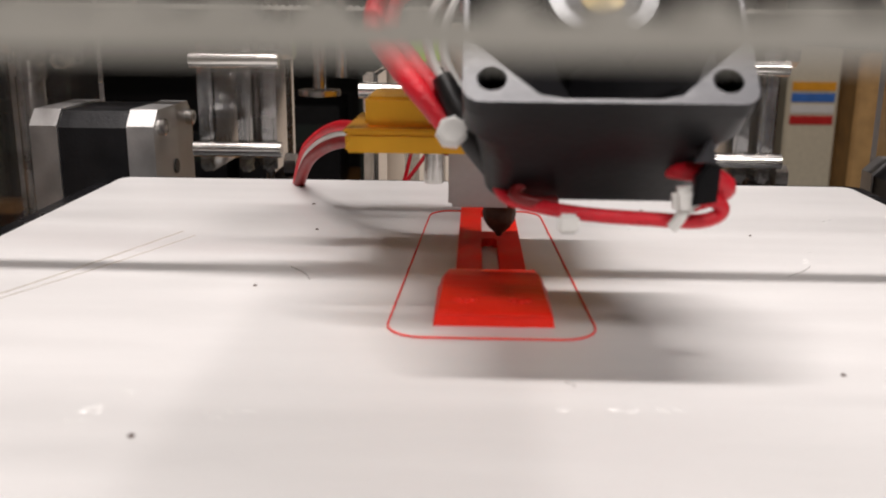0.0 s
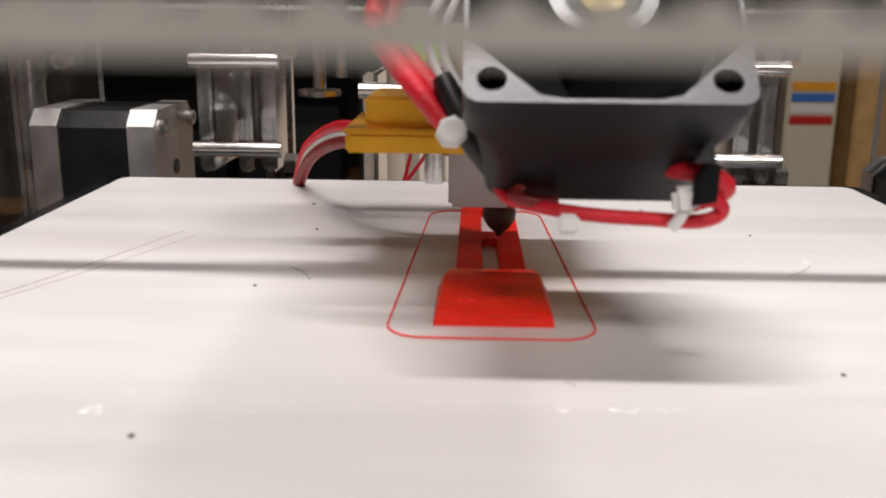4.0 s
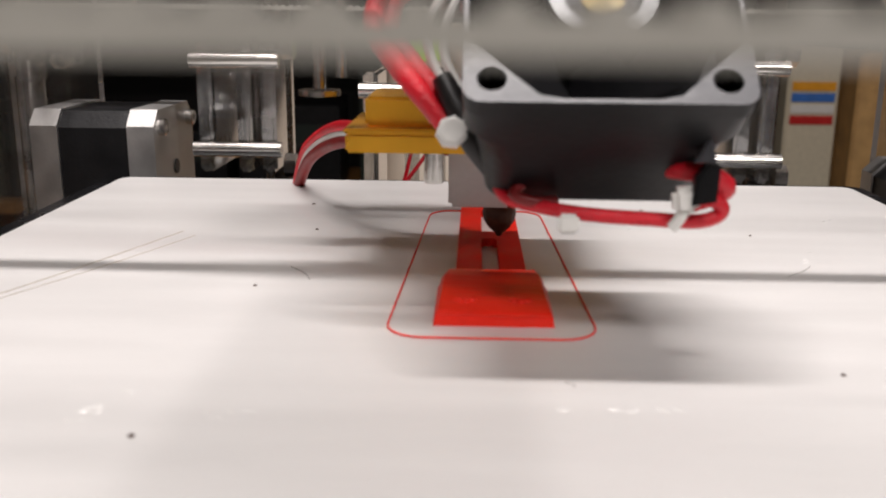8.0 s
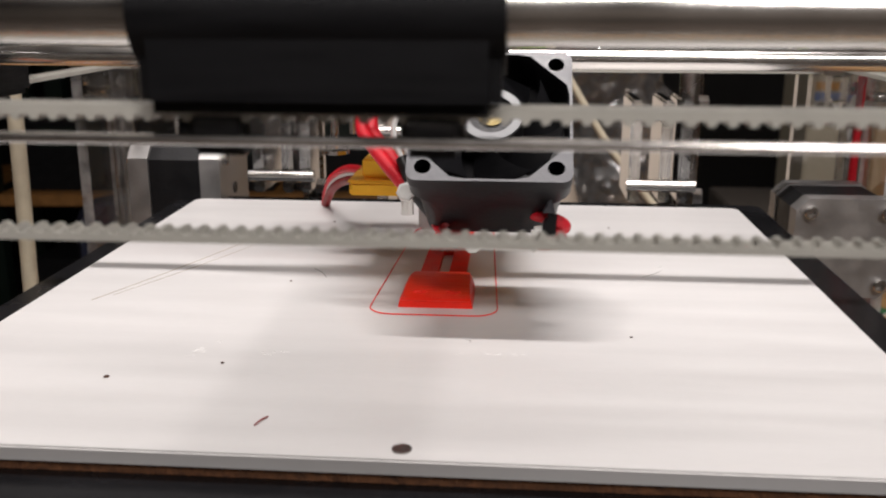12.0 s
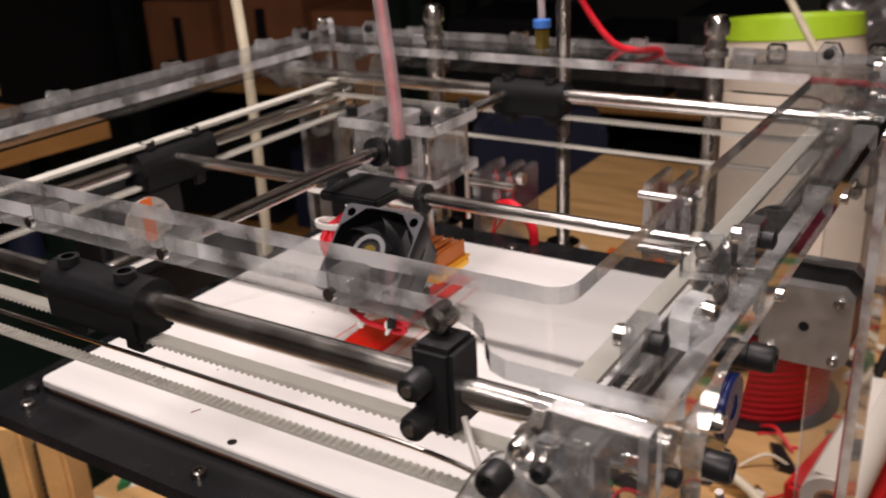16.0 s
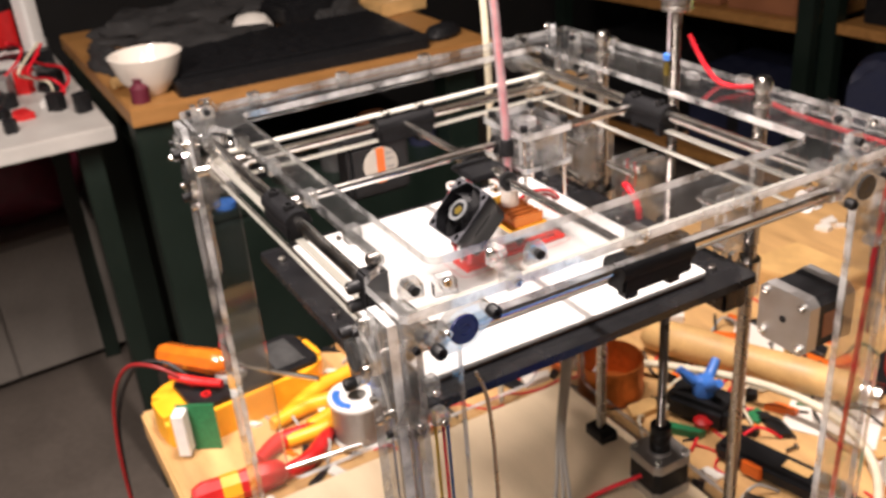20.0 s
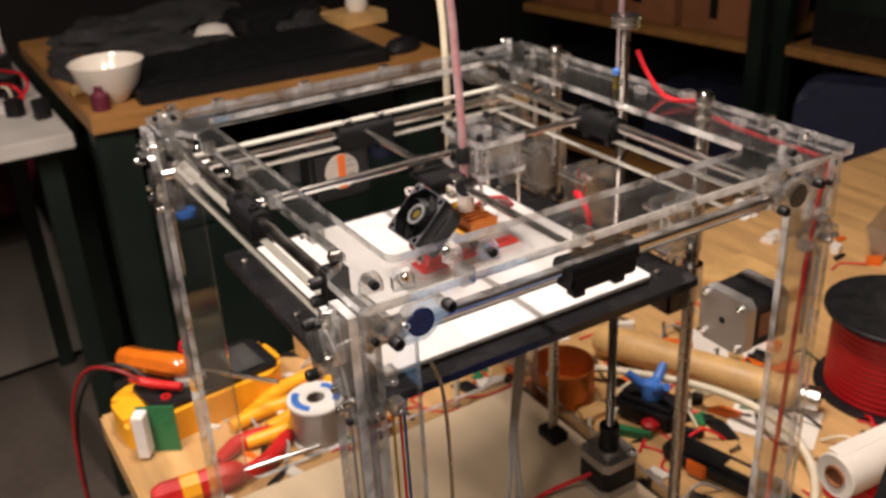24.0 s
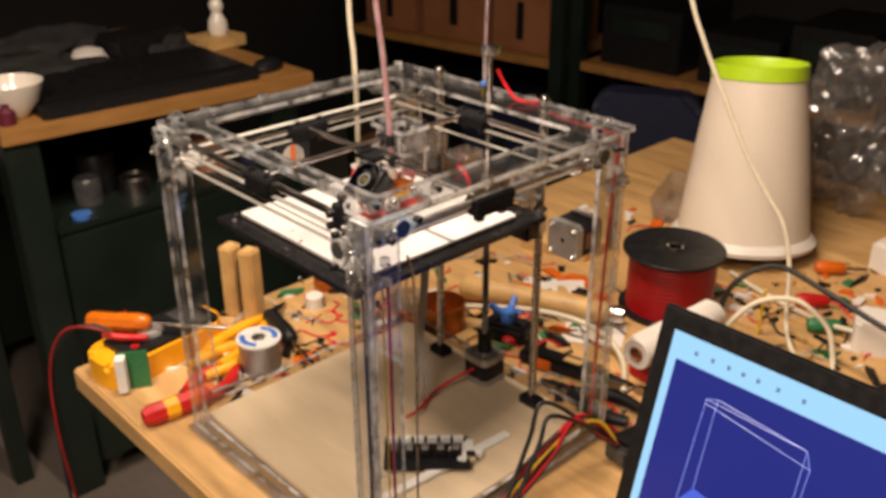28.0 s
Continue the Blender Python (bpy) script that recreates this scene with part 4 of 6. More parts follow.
for i in range(11):
    x = -0.0080 + 0.0029 * i
    hp("fin", B(x, x + 0.0013, 0.121, 0.145, 0.0284, 0.0362 - 0.0006 * (i % 2), 0.0002), copper_fin, parent=g)
hp("heater_screw", L([(0, 0), (0.0019, 0), (0.0019, 0.009), (0, 0.009)], 12, T(-0.0105, 0.122, 0.0175)), steel)

# fan: tilted up towards the front
FC = Vector((0.0155, 0.080, 0.053))
FM = Matrix.Translation(FC) @ pose(0, 0, 0, 45)
N = 40
circ = []
for k in range(N):
    a = 2 * math.pi * k / N
    r = min(0.0193 / max(abs(math.cos(a)), abs(math.sin(a))), 0.0282 / (abs(math.cos(a)) + abs(math.sin(a))))
    circ.append((r * math.cos(a), r * math.sin(a)))
holes = [[(sx * 0.016 + 0.0021 * math.cos(2 * math.pi * k / 16), sy * 0.016 + 0.0021 * math.sin(2 * math.pi * k / 16)) for k in range(16)] for sx in (-1, 1) for sy in (-1, 1)]
fan = hp("fan_frame", cut_sheet(round_rect(-0.020, 0.020, -0.020, 0.020, 0.0025), [circ] + holes, -0.0030, 0, FM), [fan_lit, fan_grey], "black square fan frame, overhead sheen put in as grey")
bm = bmesh.new()
rings = []
for s, sy, z, r in ((0.0199, 0.0198, -0.0031, 0.003), (0.0199, 0.0198, -0.0085, 0.004), (0.0186, 0.0194, -0.0105, 0.005), (0.0178, 0.0184, -0.016, 0.006), (0.0170, 0.0172, -0.0215, 0.005), (0.0166, 0.0160, -0.0245, 0.004)):
    rings.append([bm.verts.new((x, y, z)) for x, y in round_rect(-s, s, -0.0198 + (0.0198 - sy) * 0.15, sy, r)])
for a, b in zip(rings, rings[1:]):
    for i in range(len(a)):
        bm.faces.new((a[i], a[(i + 1) % len(a)], b[(i + 1) % len(b)], b[i]))
bm.faces.new(rings[-1])
inner = [[bm.verts.new((x, y, z)) for x, y in circ] for z in (-0.0031, -0.011)]
for i in range(N):
    bm.faces.new((inner[0][i], inner[0][(i + 1) % N], inner[1][(i + 1) % N], inner[1][i]))
bm.faces.new(inner[1])
bmesh.ops.transform(bm, matrix=FM, verts=bm.verts)
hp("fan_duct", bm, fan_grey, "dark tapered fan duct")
hub = hp("fan_hub", L([(0, -0.010), (0.0082, -0.010), (0.0082, -0.0015), (0.0078, -0.0008), (0, -0.0008)], 32, FM), black_plastic, parent=fan)
hp("hub_ring", L([(0.0058, -0.0008), (0.0079, -0.0008), (0.0079, 0.0002), (0.0058, 0.0002)], 40, FM), fan_ring, "pale grey ring", parent=fan)
hp("hub_label", L([(0, -0.0007), (0.0032, -0.0007), (0.0032, -0.0004), (0, -0.0004)], 24, FM), brass_label, parent=fan)
for k in range(7):
    a0 = 2 * math.pi * k / 7
    bm = bmesh.new()
    vs = []
    for j in range(5):
        r = 0.0083 + 0.0098 * j / 4
        for da, z in ((-0.28, -0.0085), (0.28 + 0.04 * j, -0.0025)):
            a = a0 + da + 0.1 * j
            vs.append((bm.verts.new((r * math.cos(a), r * math.sin(a), z)), bm.verts.new((r * math.cos(a), r * math.sin(a), z - 0.0006))))
    for j in range(4):
        p, q, r_, s_ = vs[2 * j], vs[2 * j + 1], vs[2 * j + 3], vs[2 * j + 2]
        bm.faces.new((p[0], q[0], r_[0], s_[0])), bm.faces.new((p[1], s_[1], r_[1], q[1]))
        bm.faces.new((p[0], s_[0], s_[1], p[1])), bm.faces.new((q[0], q[1], r_[1], r_[0]))
    bmesh.ops.transform(bm, matrix=FM, verts=bm.verts)
    hp("fan_blade", bm, fan_grey, parent=fan)
hp("duct_fin", P2([(0, 0), (0.0030, 0), (0.0020, 0.0046)], 0, 0.002, T(0.0286, 0.0735, 0.0300) @ UP, 0.0003), fan_lit, "small grey fin on the duct")
hp("duct_hook", P2([(0, 0), (0.0034, 0.0006), (0.0036, 0.0058), (0.0018, 0.0062), (0.0002, 0.0040)], 0, 0.0022, T(0.0286, 0.0735, 0.0238) @ UP, 0.0004), fan_grey, "dark hook under the duct")
# wires under the fan
hp("fan_wire", S([(0.0262, 0.080, 0.0280), (0.0280, 0.0765, 0.0282), (0.0310, 0.0762, 0.0278), (0.0338, 0.0764, 0.0265), (0.0344, 0.0770, 0.0252), (0.0322, 0.0775, 0.0240), (0.0295, 0.0770, 0.0232)], 0.0015, 12), red_wire, "thick red fan wire")
hp("fan_wire", S([(0.0290, 0.0770, 0.0242), (0.0325, 0.0762, 0.0238), (0.0342, 0.0766, 0.0225), (0.0332, 0.0768, 0.0211), (0.0300, 0.0765, 0.0205), (0.0240, 0.0768, 0.0207), (0.0160, 0.0770, 0.0211), (0.0090, 0.0790, 0.0216), (0.0030, 0.082, 0.0224), (0.0012, 0.084, 0.0240)], 0.0011, 12), red_wire, "thick red fan wire")
hp("fan_wire", S([(0.0050, 0.0820, 0.0250), (0.0034, 0.0800, 0.0236), (0.0060, 0.0795, 0.0226), (0.0100, 0.081, 0.0222)], 0.0009, 10), dark_red_wire)
hp("cable_tie", B(-0.0019, 0.0019, -0.0014, 0.0014, -0.0020, 0.0020, 0.0008, T(0.0280, 0.0738, 0.0243) @ pose(0, 0, 0, 0, -8, 0)), nylon, "white nylon cable tie")
hp("tie_tail", S([(0.0278, 0.0737, 0.0226), (0.0272, 0.0738, 0.0212), (0.0263, 0.074, 0.0200)], 0.0009, 8), nylon)
hp("tie_tail", B(0.0098, 0.0130, 0.0748, 0.0762, 0.0186, 0.0216, 0.0005), nylon, "cut end of a white cable tie")
# black sleeve and red wires up the side
hp("sleeve", S([(0.0045, 0.084, 0.0225), (0.0015, 0.085, 0.0255), (-0.0025, 0.085, 0.0305), (-0.0050, 0.086, 0.0350), (-0.0080, 0.088, 0.0405)], [0.0017, 0.0020, 0.0022, 0.0021, 0.0016], 12), black_wire, "black heat-shrink sleeve")
hp("cable_tie", L([(0, -0.0013), (0.0021, -0.0016), (0.0025, -0.0008), (0.0024, 0.0014), (0.0018, 0.0017), (0, 0.0014)], 7, T(-0.0062, 0.0825, 0.0325) @ pose(0, 0, 0, 70, 20, 0)), nylon, "white nylon cable tie")
hp("tie_tail", S([(-0.0045, 0.0823, 0.0335), (-0.0020, 0.0826, 0.0350), (0.0, 0.084, 0.0352)], 0.0009, 8), nylon)
for dx, dy in ((0, 0), (0.0024, 0.002)):
    hp("heater_wire", S([(-0.0050 + dx, 0.0865 + dy, 0.0310), (-0.0075 + dx, 0.087 + dy, 0.0335), (-0.0115 + dx, 0.088 + dy, 0.0380), (-0.0155 + dx, 0.090 + dy, 0.0425), (-0.0188 + dx, 0.092 + dy, 0.0470), (-0.0185 + dx, 0.096 + dy, 0.0520), (-0.0135 + dx, 0.100 + dy, 0.0565), (-0.0050 + dx, 0.103 + dy, 0.0620), (0.0 + dx, 0.107 + dy, 0.0645), (-0.001 + dx, 0.113 + dy, 0.0655), (-0.004 + dx, 0.118 + dy, 0.0640), (-0.008 + dx, 0.122 + dy, 0.0580)], 0.0017, 12), red_wire, "thick red woven wire")
for dx in (0, 0.0022):
    hp("sensor_wire", S([(-0.0072 + dx, 0.090, 0.0385), (-0.0098 + dx, 0.092, 0.0430), (-0.0105 + 1.4 * dx, 0.094, 0.0485), (-0.0070 + dx, 0.097, 0.0560), (-0.0100 + dx, 0.100, 0.0640)], 0.0008, 8), white_wire)
bm = bmesh.new()
coil = [(-0.0175 + 0.0075 * math.cos(a), 0.097 + 0.005 * math.sin(a), 0.0530 + 0.0006 * a / 6.28) for a in [k * 0.45 for k in range(56)]]
hp("wire_coil", sweep(bm, coil, 0.0006, 6, smooth=False), white_wire, "white wire wound round the red wires")
# clear carrier with bearings and bolts
CX0, CX1, CY0, CY1 = -0.044, 0.012, 0.138, 0.180
hp("carrier_sheet", cut_sheet(round_rect(CX0, CX1, CY0, CY1, 0.003), [round_rect(-0.024, -0.010, 0.150, 0.166, 0.005)], 0.086, 0.091), [acrylic, acrylic_edge], "clear top sheet of the head", smooth=False)
hp("carrier_sheet", cut_sheet(round_rect(CX0, CX1, CY0, CY1, 0.003), [round_rect(-0.024, -0.010, 0.150, 0.166, 0.005)], 0.0615, 0.0655), [acrylic, acrylic_edge], smooth=False)
for y in (CY0 + 0.002, CY1 - 0.007):
    hp("carrier_wall", cut_sheet([(CX0 + 0.010, 0), (CX1 - 0.010, 0), (CX1 - 0.010, 0.0202), (CX0 + 0.010, 0.0202)], [round_rect(-0.022, -0.010, 0.004, 0.016, 0.005)], 0, 0.004, T(0, y + 0.004, 0.0656) @ UP), [acrylic_block, acrylic_edge], smooth=False)
for x in (CX0 + 0.002, CX1 - 0.006):
    hp("carrier_wall", B(x, x + 0.004, CY0 + 0.010, CY1 - 0.010, 0.0657, 0.0858, 0.0006), acrylic_block)
for y in (CY0 - 0.004, CY1 - 0.012):
    hp("bearing", L([(0.0032, 0), (0.006, 0), (0.006, 0.016), (0.0032, 0.016)], 24, T(HX - 0.012, y, ZX - 0.001) @ AX_Y), steel)
    hp("bearing_seal", L([(0.0034, 0), (0.0068, 0), (0.0068, 0.003), (0.0034, 0.003)], 24, T(HX - 0.012, y - 0.003, ZX - 0.001) @ AX_Y), black_plastic)
for x in (CX0 - 0.002, CX1 - 0.010):
    hp("bearing", L([(0.0032, 0), (0.006, 0), (0.006, 0.014), (0.0032, 0.014)], 24, T(x, HY - 0.012, ZY) @ AX_X), steel)
    hp("bearing_seal", L([(0.0034, 0), (0.0068, 0), (0.0068, 0.003), (0.0034, 0.003)], 24, T(x + 0.0142, HY - 0.012, ZY) @ AX_X), black_plastic)
for x in (CX0 + 0.008, CX1 - 0.006):
    for y in (CY0 + 0.004, CY1 - 0.004):
        hp("carrier_bolt", rod((x, y, 0.030 if y < 0.12 else 0.034), (x, y, 0.094), 0.0014, 10), steel)
        hp("bolt_head", L([(0, 0), (0.0028, 0), (0.0028, 0.004), (0, 0.004)], 14, T(x, y, 0.0912)), black_plastic)
        hp("bolt_nut", L([(0.0014, 0), (0.0032, 0), (0.0032, 0.003), (0.0014, 0.003)], 6, T(x, y, 0.058)), steel)
hp("bolt_washer", L([(0.0014, 0), (0.0046, 0), (0.0046, 0.0012), (0.0014, 0.0012)], 20, T(CX0 + 0.008, CY0 + 0.004, 0.0325)), steel)
hp("insulator", L([(0, 0), (0.0065, 0), (0.0065, 0.012), (0, 0.012)], 24, T(-0.002, 0.133, 0.0362)), porcelain)
hp("fan_bracket", B(-0.024, 0.008, 0.098, 0.1285, 0.0640, 0.0685, 0.001), black_print, "black fan bracket plate")
hp("tube_collar", L([(0.0034, 0), (0.0055, 0), (0.0055, 0.010), (0.0046, 0.012), (0.0034, 0.012)], 20, T(-0.003, 0.133, 0.074)), black_plastic, "black tube collar")
hp("hot_end_block", B(-0.011, 0.006, 0.126, 0.1375, 0.049, 0.060, 0.0012), acrylic_block, "clear block under the feed tube")

# feed tubes that rise out of sight
ft = thing("feed_tube", "pink translucent feed tube rising from the print head", "tube", "", T(-0.003, 0.133, 0.048))
tp = [(-0.003, 0.133, 0.050), (-0.004, 0.133, 0.10), (-0.012, 0.134, 0.17), (-0.028, 0.138, 0.26), (-0.05, 0.16, 0.45), (-0.06, 0.25, 0.75), (-0.05, 0.33, 1.06)]
for nm, r, mt in (("sheath", 0.0033, pink_tube), ("core", 0.0012, pink_core)):
    bm = S(tp, r, 12)
    bmesh.ops.transform(bm, matrix=T(0.003, -0.133, -0.048), verts=bm.verts)
    part(nm, bm, mt, ft)
solo("feeder_tube", S([(-0.006, 0.284, FTOP + 0.016), (-0.007, 0.285, 0.16), (-0.004, 0.29, 0.3), (0.0, 0.32, 0.7), (0.0, 0.33, 1.09)], 0.0022, 10), pink_tube, "thin pink tube rising from a blue fitting", "tube")
solo("hanging_cord", S([(-0.200, 0.235, TABLE + 0.0036), (-0.196, 0.235, -0.1), (-0.193, 0.236, 0.05), (-0.196, 0.237, 0.12), (-0.205, 0.24, 0.2), (-0.22, 0.26, 0.5), (-0.22, 0.33, 1.09)], 0.0035, 10), cream_wire, "cream cord hanging behind the printer", "cord")

# ---- things on the worktable ----
ZT = TABLE


def on_table(name, label, cat, x, y, turn=0.0, z=ZT, group=""):
    return thing(name, label, cat, group, pose(x, y, z, 0, 0, turn))


# laptop, screen towards the front
lap = on_table("laptop", "black laptop open beside the printer, showing a blue drawing", "laptop", 0.475, 0.196)
tilt = Matrix.Translation((0, 0, 0.012)) @ pose(0, 0, 0, -15)
part("lid", box(bmesh.new(), -0.187, 0.187, -0.004, 0.004, 0.0, 0.247, 0.003, tilt), black_plastic, lap, "black lid with a wide frame")
part("base", B(-0.187, 0.187, -0.245, 0.002, 0.0, 0.020, 0.003), black_plastic, lap)
part("hinge", rod((-0.15, 0.004, 0.013), (0.15, 0.004, 0.013), 0.006, 12), black_plastic, lap)
scr = part("screen", box(bmesh.new(), -0.168, 0.168, -0.0052, -0.0042, 0.022, 0.224, 0, tilt), screen_pale, lap, "lit screen with a pale blue border")
part("drawing_area", box(bmesh.new(), -0.158, 0.085, -0.0066, -0.0054, 0.030, 0.196, 0, tilt), screen_blue, scr)
for i, x in enumerate((-0.138, -0.119, -0.101, -0.085, -0.069, -0.048, -0.022)):
    part("icon", box(bmesh.new(), x - 0.0018, x + 0.0018, -0.0062, -0.0053, 0.207, 0.2115, 0, tilt), screen_icon, scr)


def line(a, b, r=0.0004):
    a, b = (-0.114 + 0.66 * (a[0] + 0.114), a[1]), (-0.114 + 0.66 * (b[0] + 0.114), b[1])
    bm = rod((a[0], -0.0069, a[1]), (b[0], -0.0069, b[1]), r, 6)
    bmesh.ops.transform(bm, matrix=tilt, verts=bm.verts)
    part("drawn_line", bm, screen_line, scr)


q = [(-0.114, 0.170), (0.051, 0.166), (0.062, 0.150), (-0.090, 0.158)]
for a, b in ((q[0], q[1]), (q[1], q[2]), (q[2], (-0.114, 0.1655)), (q[0], (-0.096, 0.1745)), ((-0.096, 0.1745), q[1])):
    line(a, b)
for a, b in ((q[0], (-0.118, 0.052)), ((-0.096, 0.1745), (-0.096, 0.075)), (q[1], (0.052, 0.06)), (q[2], (0.058, 0.036))):
    line(a, b)
bm = P2([(-0.117, 0.052), (-0.102, 0.075), (-0.004, 0.06), (0.0, 0.036)], 0, 0.0006, Matrix(((1, 0, 0, 0), (0, 0, -1, -0.0067), (0, 1, 0, 0), (0, 0, 0, 1))))
bmesh.ops.transform(bm, matrix=tilt, verts=bm.verts)
part("drawn_floor", bm, screen_floor, scr)
for r in range(5):
    for c in range(14):
        part("key", B(-0.165 + 0.0238 * c, -0.165 + 0.0238 * c + 0.019, -0.135 + 0.022 * r, -0.135 + 0.022 * r + 0.018, 0.020, 0.0225, 0.0006), black_plastic, lap)

# filament spool
sp = on_table("filament_spool", "red filament on a black spool lying flat", "spool", 0.048, 0.650)
part("bottom_flange", L([(0.012, 0), (0.078, 0), (0.078, 0.004), (0.012, 0.004)], 48), black_plastic, sp)
part("winding", L([(0.03, 0.004)] + [(0.066 + 0.0012 * (i % 2), 0.004 + 0.0034 * i) for i in range(28)] + [(0.03, 0.099)], 48), spool_red, sp, "wound red filament")
part("top_flange", L([(0.012, 0.099), (0.077, 0.099), (0.078, 0.0995), (0.078, 0.1025), (0.077, 0.1035), (0.016, 0.1035), (0.012, 0.1025)], 64), black_plastic, sp, "matt black flange")
part("hub", L([(0.0095, 0.095), (0.0095, 0.105), (0.0115, 0.106), (0.0135, 0.105), (0.0135, 0.1038), (0.0095, 0.098)], 32), steel, sp, "bright hub ring")
part("loose_end", S([(0.066, 0.02, 0.06), (0.085, 0.01, 0.065), (0.10, 0.04, 0.05), (0.11, 0.09, 0.02)], 0.0009, 8), red_wire, sp)

# upturned bucket with a lime rim, on a white dish
bk = on_table("bucket", "upturned milky plastic bucket with a lime green rim", "bucket", 0.018, 0.868)
bk.matrix_world = Matrix.Translation((-0.078, 1.030, ZT)) @ Matrix.Rotation(radians(7), 4, Vector((-0.75, -0.66, 0))) @ Matrix.Translation((0.085, -0.097, 0)) @ Matrix.Diagonal((1.12, 1.12, 0.92, 1))
part("body", L([(0.097, 0.02), (0.1015, 0.02), (0.084, 0.19), (0.0690, 0.318), (0.0660, 0.318), (0.094, 0.03)], 64), bucket_plastic, bk)
part("rim", L([(0.0675, 0.312), (0.0715, 0.312), (0.0698, 0.3365), (0.0680, 0.3375), (0.065, 0.332), (0.065, 0.315)], 64), lime, bk, "lime green rim")
part("bottom", L([(0, 0.306), (0.067, 0.306), (0.067, 0.309), (0, 0.309)], 48), bucket_plastic, bk)
part("foot_rim", L([(0.096, 0.0), (0.110, 0.0), (0.112, 0.008), (0.104, 0.0205), (0.096, 0.0205)], 64), white_paint, bk)
solo("mains_cable", S([(-0.05, 0.73, 0.45), (-0.03, 0.72, 0.22), (-0.010, 0.72, 0.148), (0.017, 0.72, 0.095), (0.038, 0.72, 0.058), (0.072, 0.72, 0.003), (0.107, 0.72, -0.052), (0.149, 0.72, -0.105), (0.181, 0.72, -0.143), (0.205, 0.71, -0.20), (0.23, 0.68, -0.28), (0.28, 0.64, ZT + 0.0045), (0.38, 0.62, ZT + 0.0045)], 0.0035, 10), cream_wire, "cream cord hanging in front of the bucket", "cord")

# clear plastic bag, crumpled
bm = bmesh.new()
bmesh.ops.create_icosphere(bm, subdivisions=5, radius=1.0)
for v in bm.verts:
    d = v.co.normalized()
    q1, q2 = d * 2.2 + Vector((3, 1, 7)), Vector((d.x * 4, d.y * 4, d.z * 1.6))
    k = 0.88 + 0.30 * noise.noise(q1) - 0.22 * abs(noise.noise(q2 * 1.6)) - 0.12 * abs(noise.noise(q2 * 4.5 + q1)) - 0.16 * abs(noise.noise(Vector((d.x * 9, d.y * 9, d.z * 2.4))))
    v.co = Vector((d.x * 0.185 * k, d.y * 0.135 * k, max(0.0, d.z * 0.200 * k + 0.182 + 0.04 * d.x)))
solo("plastic_bag", bm, bag_plastic, "crumpled clear plastic bag behind the bucket", "bag", at=pose(0.085, 1.225, ZT))


# multimeter in a yellow holster
mm = on_table("multimeter", "yellow and black multimeter lying on the table", "multimeter", -0.372, -0.004, 6, ZT)
hol = []
for k in range(64):
    a = 2 * math.pi * k / 64
    c_, s_ = math.cos(a), math.sin(a)
    hol.append((0.047 * math.copysign(abs(c_) ** 0.5, c_) * (1 - 0.10 * math.cos(2.0 * s_ * math.pi / 2) ** 2), 0.096 * math.copysign(abs(s_) ** 0.55, s_)))
part("holster", P2(hol, 0.0, 0.036, None, 0.010), yellow_plastic, mm, "worn yellow rubber holster")
part("face", P2(round_rect(-0.037, 0.037, -0.066, 0.086, 0.010), 0.0362, 0.042, None, 0.003), black_plastic, mm, "black face")
part("dial", L([(0, 0), (0.018, 0), (0.017, 0.006), (0, 0.006)], 28, T(0, -0.008, 0.0422)), grey_plastic, mm)
part("display", B(-0.028, 0.028, 0.035, 0.072, 0.0422, 0.0430, 0.0004), clear_dark, mm)
for x in (-0.018, 0.0, 0.018):
    part("socket", L([(0.003, 0), (0.0055, 0), (0.0055, 0.002), (0.003, 0.002)], 16, T(x, -0.045, 0.0422)), red_plastic if x else black_plastic, mm)
ld1 = on_table("test_lead", "red and black test leads curling off the table edge", "cable", -0.39, -0.074)
part("red_lead", S([(0.02, 0.02, 0.045), (0.0, -0.01, 0.07), (-0.035, -0.04, 0.06), (-0.050, -0.062, 0.0), (-0.045, -0.07, -0.12), (-0.035, -0.06, -0.30), (-0.03, -0.05, -0.45)], 0.0022, 10), dark_red_wire, ld1)
part("probe_grip", S([(0.045, 0.045, 0.052), (0.020, 0.020, 0.052), (0.004, 0.000, 0.058)], [0.0045, 0.0055, 0.0040], 10), red_plastic, ld1, "red probe grip")
part("black_lead", S([(0.0, 0.02, 0.045), (-0.02, 0.0, 0.062), (-0.045, -0.03, 0.05), (-0.056, -0.06, -0.02), (-0.052, -0.07, -0.16), (-0.03, -0.075, -0.36)], 0.0022, 10), black_wire, ld1)


def driver(name, label, x, y, turn, z, handle, tip=0.11):
    d = on_table(name, label, "screwdriver", x, y, turn, z)
    part("handle", L([(0, 0), (0.010, 0.002), (0.0145, 0.012), (0.0135, 0.04), (0.0150, 0.07), (0.013, 0.088), (0.008, 0.094), (0, 0.095)], 8, T(0, 0, 0.0145) @ AX_X), handle, d)
    part("shaft", rod((0.094, 0, 0.0145), (0.095 + tip, 0, 0.0145), 0.003, 10), steel, d)
    return d


driver("screwdriver", "amber handled screwdriver lying on the multimeter", -0.440, -0.072, 40, ZT + 0.043, amber)
# green board with a white terminal, standing by the front post
pb = on_table("terminal_board", "small green board with white terminal blocks", "circuit board", -0.312, -0.060, 58)
part("board", B(-0.029, 0.012, -0.001, 0.001, 0.0, 0.058, 0.0004), green_pcb, pb)
for k in range(1):
    part("terminal", B(-0.029 + 0.0147 * k, -0.016 + 0.0147 * k, -0.018, -0.0012, 0.004, 0.056, 0.0012), nylon, pb, "white terminal block")
